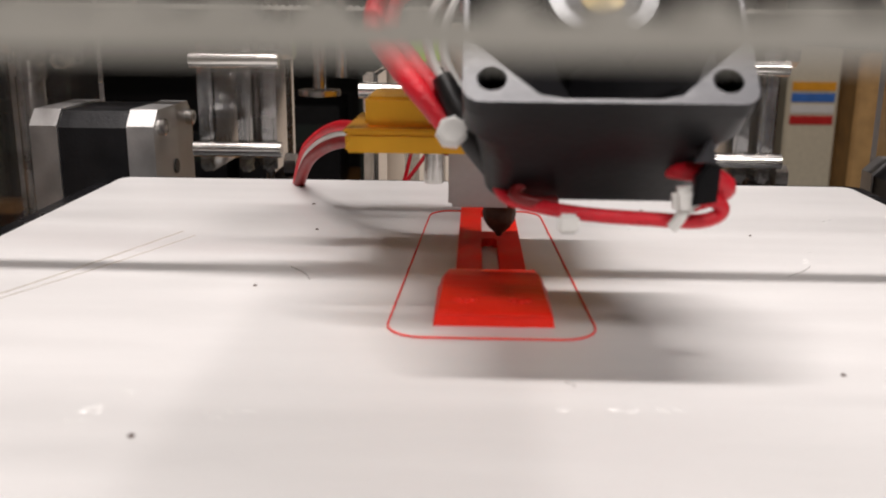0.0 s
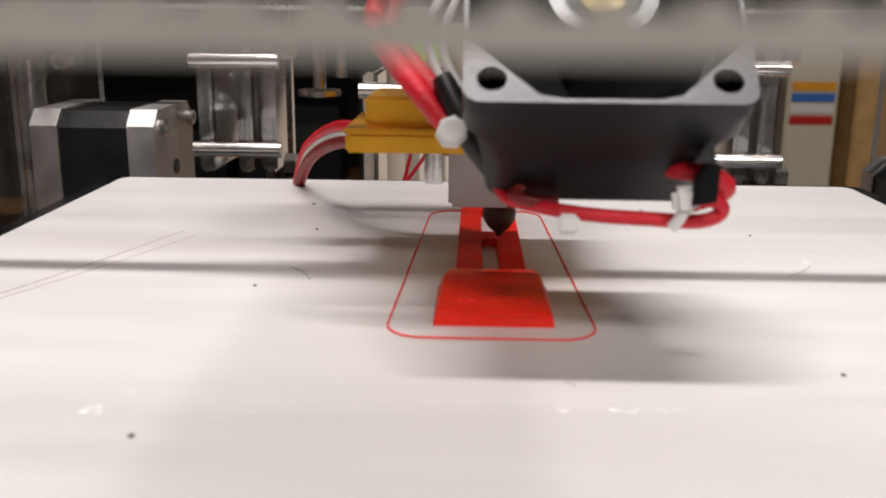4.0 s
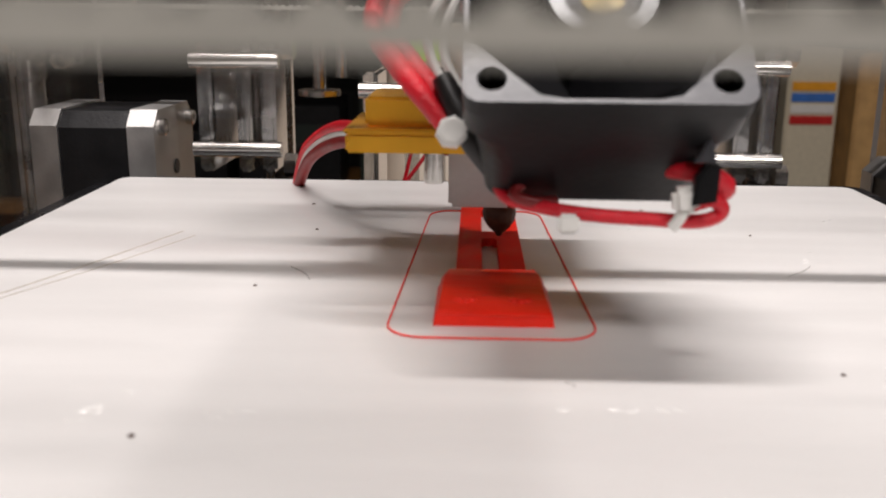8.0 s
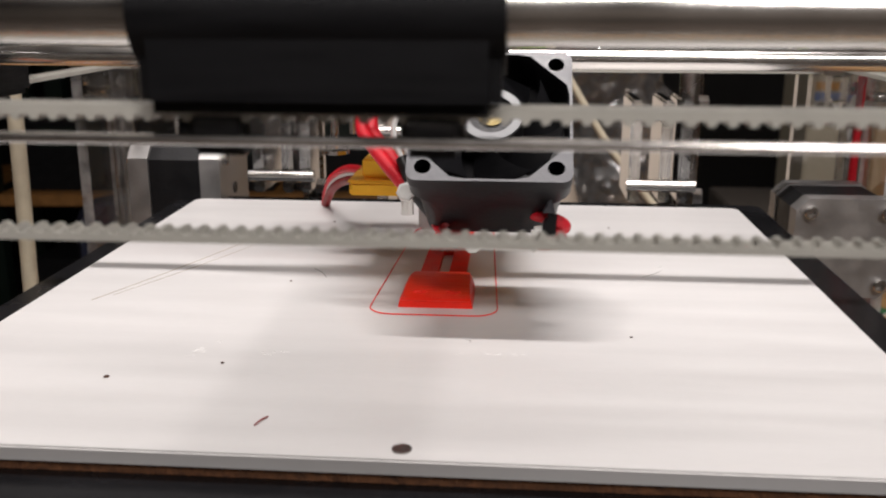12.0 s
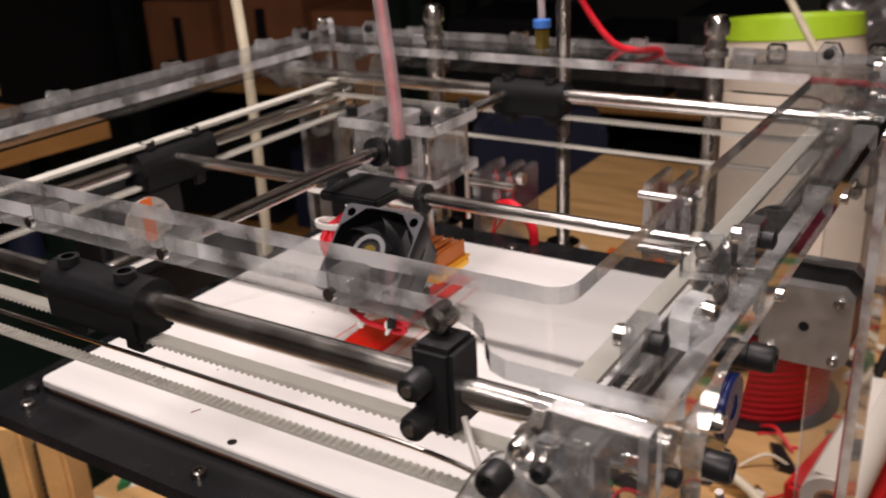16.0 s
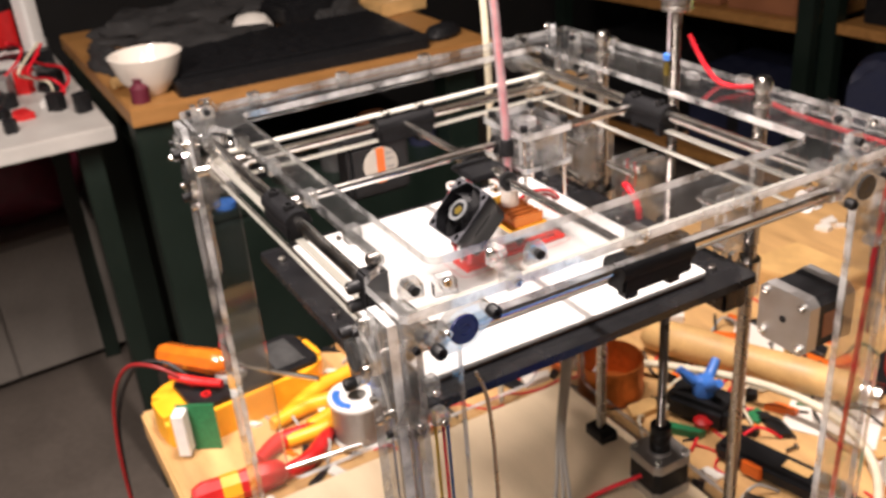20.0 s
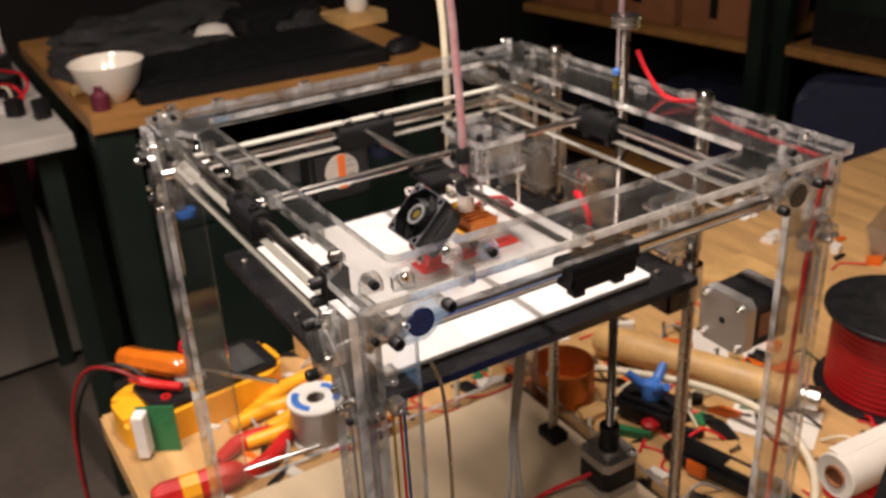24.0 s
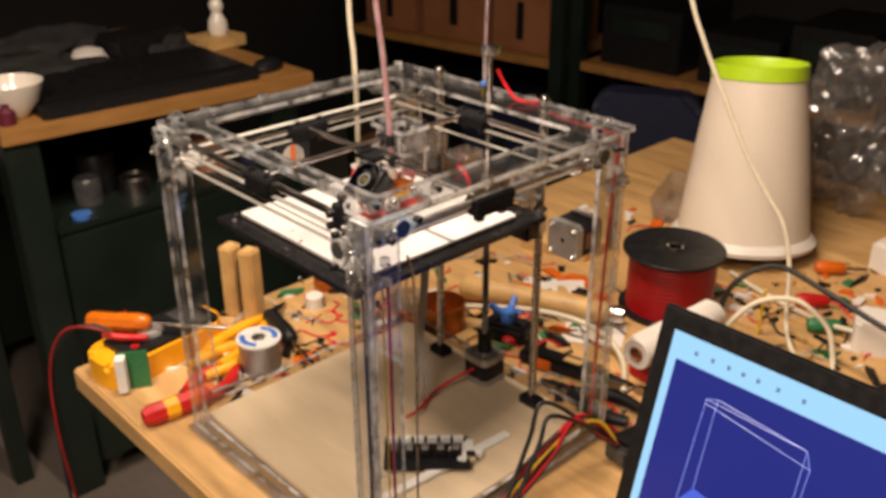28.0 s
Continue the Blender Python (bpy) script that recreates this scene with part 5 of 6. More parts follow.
# solder roll
sr = on_table("solder_roll", "roll of solder wire with a blue and white label", "solder roll", -0.243, 0.085)
part("reel", L([(0.010, 0), (0.031, 0), (0.031, 0.003), (0.024, 0.003), (0.024, 0.047), (0.031, 0.047), (0.031, 0.05), (0.010, 0.05)], 40), nylon, sr)
part("solder", L([(0.024, 0.003)] + [(0.0285 + 0.0006 * (i % 2), 0.003 + 0.0016 * i) for i in range(28)] + [(0.024, 0.047)], 40), solder_wire, sr, "wound solder wire")
part("label_disc", L([(0.012, 0.0502), (0.027, 0.0502), (0.027, 0.0508), (0.012, 0.0508)], 40), nylon, sr, "white paper label")
for k in (0, 1):
    arc = [(r_ * math.cos(a), r_ * math.sin(a)) for r_, seq in ((0.0265, range(9)), (0.0185, range(8, -1, -1))) for a in [radians(40 + 180 * k + 12.5 * j) for j in seq]]
    part("label_arc", P2(arc, 0.0509, 0.0513), blue_plastic, sr, "blue printed arc")


def pliers(name, label, x, y, turn, mat, s=1.0, z=ZT):
    p = on_table(name, label, "pliers", x, y, turn, z)
    for k in (-1, 1):
        part("handle", S([(0.0, 0.004 * k, 0.008), (-0.03 * s, 0.014 * k, 0.0098), (-0.07 * s, 0.024 * k, 0.0098), (-0.115 * s, 0.018 * k, 0.0098)], [0.006, 0.0085, 0.0095, 0.007], 10), mat, p)
        part("jaw", P2([(0, 0.001 * k), (0.012, 0.009 * k), (0.03, 0.006 * k), (0.048, 0.001 * k)], 0.004, 0.013, None, 0.001), dark_steel, p)
    part("pivot", L([(0, 0), (0.006, 0), (0.006, 0.013), (0, 0.014)], 16, T(0, 0, 0.003)), dark_steel, p)
    return p


pliers("pliers", "red handled pliers on the table beside the case", -0.262, 0.055, 110, red_plastic, 0.7)
pliers("yellow_pliers", "yellow handled pliers on the table", -0.292, 0.122, 95, yellow_plastic, 1.0)
pliers("cutters", "yellow handled cutters beside the multimeter", -0.345, 0.165, 112, yellow_plastic, 1.25, ZT)
pliers("snips", "black handled snips lying on the table", 0.105, 0.345, 190, black_plastic, 0.8)
idr = driver("insulated_driver", "red and yellow screwdriver at the table edge", -0.226, -0.104, 84, ZT, red_plastic, 0.08)
part("grip_label", L([(0, 0.030), (0.0146, 0.030), (0.0149, 0.04), (0.0150, 0.048), (0, 0.048)], 8, T(0, 0, 0.0145) @ AX_X), yellow_plastic, idr, "yellow grip band")
driver("long_driver", "thin steel screwdriver behind the solder roll", -0.345, 0.165, -12, ZT, black_plastic, 0.12)
# wooden turned handle
rp = on_table("wooden_handle", "turned pale wooden tool handle lying on the table", "tool handle", -0.198, 0.434, 25)
part("grip", L([(0, 0), (0.012, 0.001), (0.019, 0.01), (0.021, 0.05), (0.018, 0.11), (0.019, 0.18), (0.016, 0.235), (0.009, 0.242), (0, 0.242)], 24, T(0, 0, 0.0212) @ AX_X), stick_wood, rp)
part("ferrule", L([(0.006, 0), (0.0135, 0), (0.0135, 0.02), (0.006, 0.02)], 24, T(0.2425, 0, 0.0212) @ AX_X), steel, rp)
# clamp with a blue star knob
cl = on_table("spring_clamp", "black clamp with a blue star knob and red tip", "clamp", -0.062, 0.398, 20)
part("body", B(-0.035, 0.035, -0.022, 0.022, 0, 0.028, 0.006), black_plastic, cl)
for k in range(3):
    a = radians(90 + 120 * k)
    part("star_arm", S([(0, 0, 0.040), (0.012 * math.cos(a), 0.012 * math.sin(a), 0.044), (0.026 * math.cos(a), 0.026 * math.sin(a), 0.056)], [0.008, 0.006, 0.0045], 10), blue_plastic, cl, "blue knob arm")
part("hub", L([(0, 0.028), (0.011, 0.028), (0.012, 0.036), (0.009, 0.046), (0, 0.046)], 20), blue_plastic, cl)
part("tip", L([(0, 0), (0.008, 0), (0.009, 0.008), (0, 0.014)], 16, T(0.012, -0.026, 0.006)), red_plastic, cl)
# copper cup, tins and blocks behind the printer
def pot(name, label, cat, x, y, r, h, mat, wall=0.002):
    return solo(name, L([(0, 0), (r * 0.9, 0), (r, 0.004), (r, h), (r - wall, h), (r - wall, 0.004), (0, 0.004)], 32), mat, label, cat, at=pose(x, y, ZT))


pot("copper_cup", "shallow copper cup behind the printer", "cup", -0.150, 0.346, 0.036, 0.045, copper_fin)
pot("glass_dish", "small clear dish on the table", "dish", -0.228, 0.352, 0.030, 0.022, acrylic_block)
pot("tin", "small brown tin on the table", "tin", -0.375, 0.30, 0.022, 0.018, copper_fin)
solo("white_pot", L([(0, 0), (0.014, 0), (0.014, 0.02), (0.012, 0.022), (0, 0.022)], 24), white_paint, "small white screw pot on the table", "pot", at=pose(-0.335, 0.245, ZT))
wr = thing("white_roll", "white paper roll lying on a red box", "roll", "", pose(0.160, 0.405, ZT + 0.0665, 0, 0, 86))
part("paper", L([(0.0105, 0.001), (0.0202, 0), (0.021, 0.001), (0.021, 0.165), (0.0202, 0.1665), (0.0105, 0.1655)], 32, AX_X), white_paint, wr)
part("core", L([(0.0085, -0.001), (0.0104, -0.001), (0.0104, 0.1675), (0.0085, 0.1675), (0.0085, -0.001)], 24, AX_X), cardboard, wr, "brown card core")
part("loose_edge", P2([(0, -0.0015), (0.160, -0.0010), (0.160, 0.0120), (0, 0.0135)], 0.0207, 0.0213, T(0.003, 0, 0), 0), white_paint, wr)
solo("red_box", B(-0.05, 0.05, -0.035, 0.035, 0, 0.045, 0.004), red_plastic, "low red plastic box", "box", at=pose(0.163, 0.490, ZT, 0, 0, 80))
solo("orange_marker", L([(0.004, 0), (0.012, 0), (0.013, 0.03), (0.010, 0.036), (0.004, 0.036)], 20, AX_X), orange_plastic, "short orange marker lying on the tools", "marker", at=pose(-0.145, 0.492, ZT + 0.0132, 0, 0, 40))
solo("paper_sheet", B(-0.05, 0.05, -0.035, 0.035, 0, 0.001), white_paint, "loose sheet of white paper behind the motor", "paper", at=pose(-0.115, 0.565, ZT + 0.0005, 0, 0, 40))
solo("paper_sheet", P2([(-0.018, -0.015), (0.017, -0.018), (0.020, 0.012), (-0.013, 0.018)], 0, 0.0012), white_paint, "torn white paper beside the printer", "paper", at=pose(0.215, 0.355, ZT + 0.0005, 0, 0, 20))
solo("green_card", P2(round_rect(-0.022, 0.022, -0.013, 0.013, 0.003), 0, 0.002, None, 0.0004), green_pcb, "small bright green card on the table", "card", at=pose(-0.255, 0.285, ZT, 0, 0, 30))
solo("paper_sheet", B(-0.045, 0.045, -0.035, 0.035, 0, 0.001), white_paint, "sheet of white paper under the tools", "paper", at=pose(0.02, 0.50, ZT + 0.0005, 0, 0, 30))
cal = on_table("black_tool", "black plastic tool body with an orange button", "tool", 0.052, 0.388, 14)
part("body", B(-0.062, 0.062, -0.017, 0.017, 0, 0.020, 0.005), black_plastic, cal)
part("nose", P2([(0.060, -0.012), (0.098, -0.004), (0.098, 0.004), (0.060, 0.012)], 0.004, 0.014, None, 0.001), dark_steel, cal)
part("button", B(-0.030, -0.008, -0.0215, -0.0172, 0.003, 0.020, 0.002), orange_plastic, cal, "orange button")
part("label", B(0.004, 0.030, -0.006, 0.006, 0.0202, 0.0208), stick_wood, cal)
solo("wood_offcut", P2([(-0.07, -0.045), (0.05, -0.05), (0.075, 0.02), (-0.03, 0.055)], 0, 0.022, None, 0.002), stick_wood, "pale wooden offcut on the table", "offcut", at=pose(-0.205, 0.705, ZT, 0, 0, 20))
# control board on the base
ZB = TABLE + 0.022
cb = on_table("control_board", "black control board with white connectors on the base board", "circuit board", 0.088, 0.100, 48, ZB)
part("board", B(-0.05, 0.05, -0.03, 0.03, 0.006, 0.0078), black_plastic, cb)
part("standoff", rod((-0.044, -0.024, 0), (-0.044, -0.024, 0.006), 0.0025, 8), nylon, cb)
part("standoff", rod((0.044, 0.024, 0), (0.044, 0.024, 0.006), 0.0025, 8), nylon, cb)
for k in range(6):
    part("header", B(-0.046 + 0.0155 * k, -0.034 + 0.0155 * k, 0.016, 0.023, 0.008, 0.016, 0.0005), nylon, cb)
for k in range(5):
    part("driver_chip", B(-0.044 + 0.018 * k, -0.032 + 0.018 * k, -0.012, 0.004, 0.008, 0.017, 0.0006), black_plastic, cb)
    part("heat_sink", B(-0.042 + 0.018 * k, -0.034 + 0.018 * k, -0.009, 0.0, 0.0172, 0.022, 0.0004), motor_silver, cb)
part("usb_port", B(0.046, 0.056, -0.02, -0.008, 0.008, 0.016, 0.0006), steel, cb)
wb = solo("white_bar", B(-0.095, 0.095, -0.006, 0.006, 0, 0.006, 0.0008), nylon, "white plastic bar lying by the control board", "bar", at=pose(0.118, 0.105, ZB, 0, 0, 86))
solo("white_cross", P2([(-0.02, -0.005), (-0.006, -0.006), (-0.005, -0.02), (0.005, -0.02), (0.006, -0.006), (0.02, -0.005), (0.02, 0.005), (0.006, 0.006), (0.005, 0.02), (-0.005, 0.02), (-0.006, 0.006), (-0.02, 0.005)], 0, 0.005, None, 0.0008), nylon, "white plastic cross lying on the bar", "bracket", at=pose(0.118, 0.135, ZB + 0.0062, 0, 0, 30))
# power unit and its cables beside the case
pu = on_table("power_unit", "dark power unit with cables beside the printer", "power supply", 0.236, 0.300, -8)
part("body", B(-0.020, 0.020, -0.03, 0.03, 0, 0.030, 0.006), clear_dark, pu)
part("lid", B(-0.014, 0.014, -0.024, 0.024, 0.0302, 0.034, 0.002), black_plastic, pu)
cols = (black_wire, red_wire, black_wire, yellow_wire, dark_red_wire, black_wire, red_wire, black_wire)
for k, mt in enumerate(cols):
    u = k / (len(cols) - 1)
    solo("cable", S([(0.228 + 0.008 * u, 0.275, ZT + 0.03), (0.216 + 0.006 * u, 0.255, ZT + 0.055 + 0.012 * math.sin(5 * u)), (0.209 + 0.006 * u, 0.222 - 0.01 * u, ZT + 0.078 + 0.008 * math.sin(9 * u)), (0.206 + 0.006 * u, 0.18, ZT + 0.070 - 0.02 * u), (0.200 + 0.012 * u, 0.135, ZT + 0.045 - 0.02 * u), (0.200 + 0.02 * u, 0.10 - 0.02 * u, ZT + 0.018), (0.204 + 0.03 * u, 0.05 - 0.04 * u, ZT + 0.003)], 0.0017 if k % 3 else 0.0022, 8), mt, "%s cable looping out of the power unit" % ("black" if mt is black_wire else "red" if mt in (red_wire, dark_red_wire) else "yellow"), "cable", group="power cables")
for k in range(2):
    solo("mains_cable", S([(0.212 + 0.010 * k, 0.245, ZT + 0.06), (0.203 + 0.012 * k, 0.17, -0.180 - 0.012 * k), (0.205 + 0.014 * k, 0.145, -0.22), (0.206 + 0.012 * k, 0.10, -0.285), (0.20 + 0.02 * k, 0.02, ZT + 0.004)], 0.0026, 10), black_wire, "black cable beside the printer post", "cable", group="power cables")
solo("red_lead_coil", S([(-0.03 + 0.05, 0.245, -0.255), (0.0, 0.20, -0.275), (0.02, 0.15, -0.272), (0.03, 0.12, -0.265)], 0.002, 8), red_wire, "red motor lead on the base board", "cable")
solo("arch_cable", S([(0.178, 0.585, ZT + 0.004), (0.182, 0.600, ZT + 0.045), (0.205, 0.630, ZT + 0.078), (0.248, 0.655, ZT + 0.088), (0.292, 0.665, ZT + 0.062), (0.310, 0.660, ZT + 0.025), (0.318, 0.650, ZT + 0.004)], 0.004, 10), cream_wire, "stiff cream cable arching over the clutter", "cable")
solo("black_flex", S([(0.16, 0.60, ZT + 0.02), (0.165, 0.62, ZT + 0.09), (0.21, 0.65, ZT + 0.13), (0.29, 0.64, ZT + 0.125), (0.40, 0.62, ZT + 0.11), (0.55, 0.60, ZT + 0.10), (0.7, 0.6, ZT + 0.004)], 0.004, 10), black_wire, "black cable across the table", "cable")
solo("grey_flex", S([(-0.20, 0.36, ZT + 0.004), (-0.14, 0.40, ZT + 0.02), (-0.04, 0.45, ZT + 0.032), (0.04, 0.47, ZT + 0.03), (0.10, 0.46, ZT + 0.012), (0.15, 0.40, ZT + 0.004)], 0.0045, 10), cream_wire, "grey cable across the tools", "cable")
solo("yellow_tie", S([(0.19, 0.675, ZT + 0.002), (0.192, 0.672, ZT + 0.045), (0.195, 0.668, ZT + 0.08)], 0.0025, 8), yellow_wire, "short yellow tie standing by the spool", "cable tie")
# things further right
ad = on_table("white_adapter", "white plug adapter with a cable", "adapter", 0.325, 0.765, 25)
part("body", P2(round_rect(-0.032, 0.032, -0.028, 0.028, 0.01), 0, 0.05, None, 0.005), white_paint, ad)
part("lead", S([(-0.03, 0, 0.02), (-0.08, 0.03, 0.012), (-0.16, 0.10, 0.006), (-0.22, 0.16, 0.006)], 0.004, 8), cream_wire, ad)
for x, y, m_, nm, lb in ((0.150, 0.925, orange_plastic, "orange_tool", "orange and red handled tool on the table"), (0.185, 0.795, red_plastic, "red_tool", "small red tool on the table"), (0.235, 0.735, green_pcb, "green_tool", "small dark green tool on the table")):
    t_ = on_table(nm, lb, "tool", x, y, 40)
    part("grip", L([(0, 0), (0.009, 0.001), (0.012, 0.012), (0.010, 0.045), (0.006, 0.05), (0, 0.05)], 16, T(0, 0, 0.012) @ AX_X), m_, t_)
    part("blade", rod((0.05, 0, 0.012), (0.085, 0, 0.012), 0.0025, 8), dark_steel, t_)
wbx = on_table("white_spout_box", "white plastic casing lying on its side", "casing", 0.235, 1.005, -20)
part("shell", P2([(-0.035, 0), (0.04, 0), (0.03, 0.06), (-0.02, 0.075), (-0.045, 0.04)], 0, 0.05, None, 0.006), white_paint, wbx)
# raised black block stands in for the dark inside of the casing
part("opening", B(-0.012, 0.02, 0.015, 0.05, 0.0502, 0.056, 0.003), black_plastic, wbx)
solo("folded_cloth", B(-0.09, 0.09, -0.06, 0.06, 0, 0.045, 0.012), maroon, "folded maroon cloth on the table", "cloth", at=pose(0.40, 1.08, ZT, 0, 0, 15))
solo("clear_tray", L([(0, 0), (0.10, 0), (0.115, 0.05), (0.112, 0.05), (0.098, 0.003), (0, 0.003)], 4, pose(0, 0, 0, 0, 0, 45)), bag_plastic, "clear plastic tray on the table corner", "tray", at=pose(-0.12, 1.0, ZT, 0, 0, 20))
solo("soldering_stand", B(-0.05, 0.05, -0.03, 0.03, 0, 0.03, 0.006), black_plastic, "black tool stand among the clutter", "stand", at=pose(0.50, 0.78, ZT, 0, 0, 30))

# small offcuts, screws and snipped wires strewn over the table
def clear_of(x, y):
    if -0.19 < x < 0.21 and -0.08 < y < 0.31:
        return False
    if 0.25 < x < 0.68 and -0.02 < y < 0.28:
        return False
    return (x - 0.042) ** 2 + (y - 0.622) ** 2 > 0.0075 and (x - 0.020) ** 2 + (y - 0.940) ** 2 > 0.021


bits = (("offcut", black_plastic), ("screw", dark_steel), ("chip", white_paint), ("scrap", stick_wood), ("snippet", red_wire), ("fragment", green_pcb), ("clip_bit", orange_plastic))
for k in range(520):
    while True:
        if k >= 400:
            x, y = random.uniform(0.13, 0.50), random.uniform(0.58, 1.02)
        elif k >= 290:
            x, y = random.uniform(-0.20, 0.32), random.uniform(0.315, 0.62)
        elif k < 210:
            x, y = random.uniform(-0.3, 0.62), random.uniform(0.31, 0.95)
        else:
            x, y = random.uniform(-0.42, -0.19), random.uniform(-0.05, 0.35)
        if clear_of(x, y):
            break
    nm, mt = bits[int(random.random() ** 1.6 * len(bits)) % len(bits)]
    turn, s = random.uniform(0, 360), random.uniform(0.6, 1.7)
    if nm == "screw":
        bm = L([(0, 0), (0.0016, 0.001), (0.0016, 0.012), (0.0035, 0.014), (0, 0.015)], 8, T(0, 0, 0.0034) @ AX_X)
    elif nm == "snippet":
        bm = S([(0, 0, 0.0014), (0.012 * s, 0.008, 0.003), (0.03 * s, -0.004, 0.0014), (0.045 * s, 0.012, 0.002)], 0.0012, 6)
    else:
        a, b, c = random.uniform(0.006, 0.016) * s, random.uniform(0.003, 0.007) * s, random.uniform(0.002, 0.006) * s
        bm = P2([(-a, -b), (a * 0.8, -b * random.uniform(0.4, 1)), (a, b * 0.7), (-a * random.uniform(0.3, 0.9), b)], 0, c, None, 0.0006)
    lb = {"offcut": "small black plastic offcut on the worktable", "screw": "small dark steel screw on the worktable", "chip": "small white chip on the worktable", "scrap": "small wooden scrap on the worktable", "snippet": "snipped piece of red wire on the worktable", "fragment": "small green board fragment on the worktable", "clip_bit": "small orange plastic piece on the worktable"}[nm]
    solo(nm, bm, mt, lb, "scrap", group="scraps on the worktable", at=pose(x, y, ZT, 0, 0, turn))
for k in range(60):
    a = random.uniform(0, 6.28)
    x, y = (random.uniform(0.2, 0.55), random.uniform(0.42, 0.85)) if k < 16 else (random.uniform(-0.40, -0.2), random.uniform(0.0, 0.3)) if k < 26 else (random.uniform(-0.20, 0.34), random.uniform(0.32, 0.62))
    if not clear_of(x, y):
        continue
    mt = (black_wire, red_wire, cream_wire, black_wire, grey_wire)[k % 5]
    lb = ("black", "red", "cream", "black", "grey")[k % 5]
    pts, d = [], a
    px, py = x, y
    for i in range(7):
        pts.append((px, py, ZT + 0.002 + (0.012 if i % 3 == 1 else 0.0)))
        d += random.uniform(-1.0, 1.0)
        px, py = px + 0.024 * math.cos(d), py + 0.024 * math.sin(d)
    solo("wire_piece", S(pts, 0.0016, 6), mt, "loose %s wire curled on the worktable" % lb, "wire", group="loose wires")

# ---- the bench behind, with a green cupboard under it ----
ZBT = -0.155
bn = thing("bench", "wooden bench top on a dark green steel frame", "bench", "", T(-1.4, 0.42, FLOOR))
bw = T(1.4, -0.42, -FLOOR)


def bpart(name, bm, mat, label=""):
    bmesh.ops.transform(bm, matrix=bw, verts=bm.verts)
    return part(name, bm, mat, bn, label)


bpart("bench_top", P2([(-1.80, 0.062), (-1.090, 0.062), (-1.040, 0.765), (-1.80, 0.765)], ZBT - 0.032, ZBT, None, 0.003), bench_wood, "oiled wooden top")
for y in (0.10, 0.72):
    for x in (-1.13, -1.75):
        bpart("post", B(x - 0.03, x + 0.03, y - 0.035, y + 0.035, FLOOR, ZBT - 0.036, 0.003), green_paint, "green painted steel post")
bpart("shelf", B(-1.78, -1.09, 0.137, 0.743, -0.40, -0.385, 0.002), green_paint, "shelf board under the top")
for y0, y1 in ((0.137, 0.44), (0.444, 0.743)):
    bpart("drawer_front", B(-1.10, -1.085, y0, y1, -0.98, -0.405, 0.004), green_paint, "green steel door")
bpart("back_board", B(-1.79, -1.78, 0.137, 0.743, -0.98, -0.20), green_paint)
# on the bench
solo("bowl", L([(0, 0), (0.030, 0), (0.034, 0.004), (0.062, 0.036), (0.078, 0.082), (0.0745, 0.083), (0.058, 0.040), (0.030, 0.010), (0, 0.009)], 48), porcelain, "white glazed bowl on the bench", "bowl", at=pose(-1.168, 0.122, ZBT) @ Matrix.Diagonal((0.84, 0.84, 0.88, 1)))
kb = thing("keyboard", "long black keyboard lying on the bench", "keyboard", "", pose(-1.235, 0.405, ZBT, 0, 0, -3))
part("case", P2(round_rect(-0.155, 0.155, -0.245, 0.245, 0.012), 0, 0.022, None, 0.004), black_plastic, kb)
part("key_field", B(-0.13, 0.11, -0.23, 0.23, 0.0222, 0.028, 0.002), black_print, kb)
# small white rabbit figure
bm = bmesh.new()
lathe(bm, [(0, 0), (0.022, 0), (0.027, 0.012), (0.024, 0.035), (0.015, 0.052), (0.013, 0.056), (0.019, 0.068), (0.018, 0.08), (0.010, 0.09), (0, 0.092)], 20)
for k in (-1, 1):
    sweep(bm, [(0.004, 0.007 * k, 0.085), (0.002, 0.011 * k, 0.105), (-0.002, 0.013 * k, 0.122)], [0.0055, 0.006, 0.003], 8)
solo("figurine", bm, porcelain, "small white glazed rabbit figure on a stand", "figurine", at=pose(-1.42, 0.745, ZBT + 0.03))
solo("wood_block", B(-0.05, 0.05, -0.06, 0.06, 0, 0.03, 0.003), stick_wood, "pale wooden block on the bench", "block", at=pose(-1.42, 0.735, ZBT, 0, 0, 8))
solo("crumpled_rag", L([(0, 0), (0.04, 0), (0.047, 0.012), (0.036, 0.03), (0.02, 0.036), (0, 0.040)], 9), white_paint, "crumpled white rag on the bench", "rag", at=pose(-1.48, 0.42, ZBT, 4, 6, 20))
solo("black_case", B(-0.06, 0.06, -0.10, 0.10, 0, 0.055, 0.01), black_plastic, "black case at the back of the bench", "case", at=pose(-1.50, 0.57, ZBT, 0, 0, 10))
solo("mouse", L([(0, 0), (0.028, 0), (0.030, 0.008), (0.022, 0.022), (0, 0.030)], 24, Matrix.Diagonal((1, 1.6, 1, 1))), black_plastic, "black computer mouse on the bench corner", "mouse", at=pose(-1.13, 0.700, ZBT, 0, 0, 20))
solo("brown_bottle", L([(0, 0), (0.016, 0), (0.016, 0.026), (0.008, 0.034), (0.008, 0.042), (0, 0.042)], 20), maroon, "small brown bottle beside the bowl", "bottle", at=pose(-1.125, 0.092, ZBT))
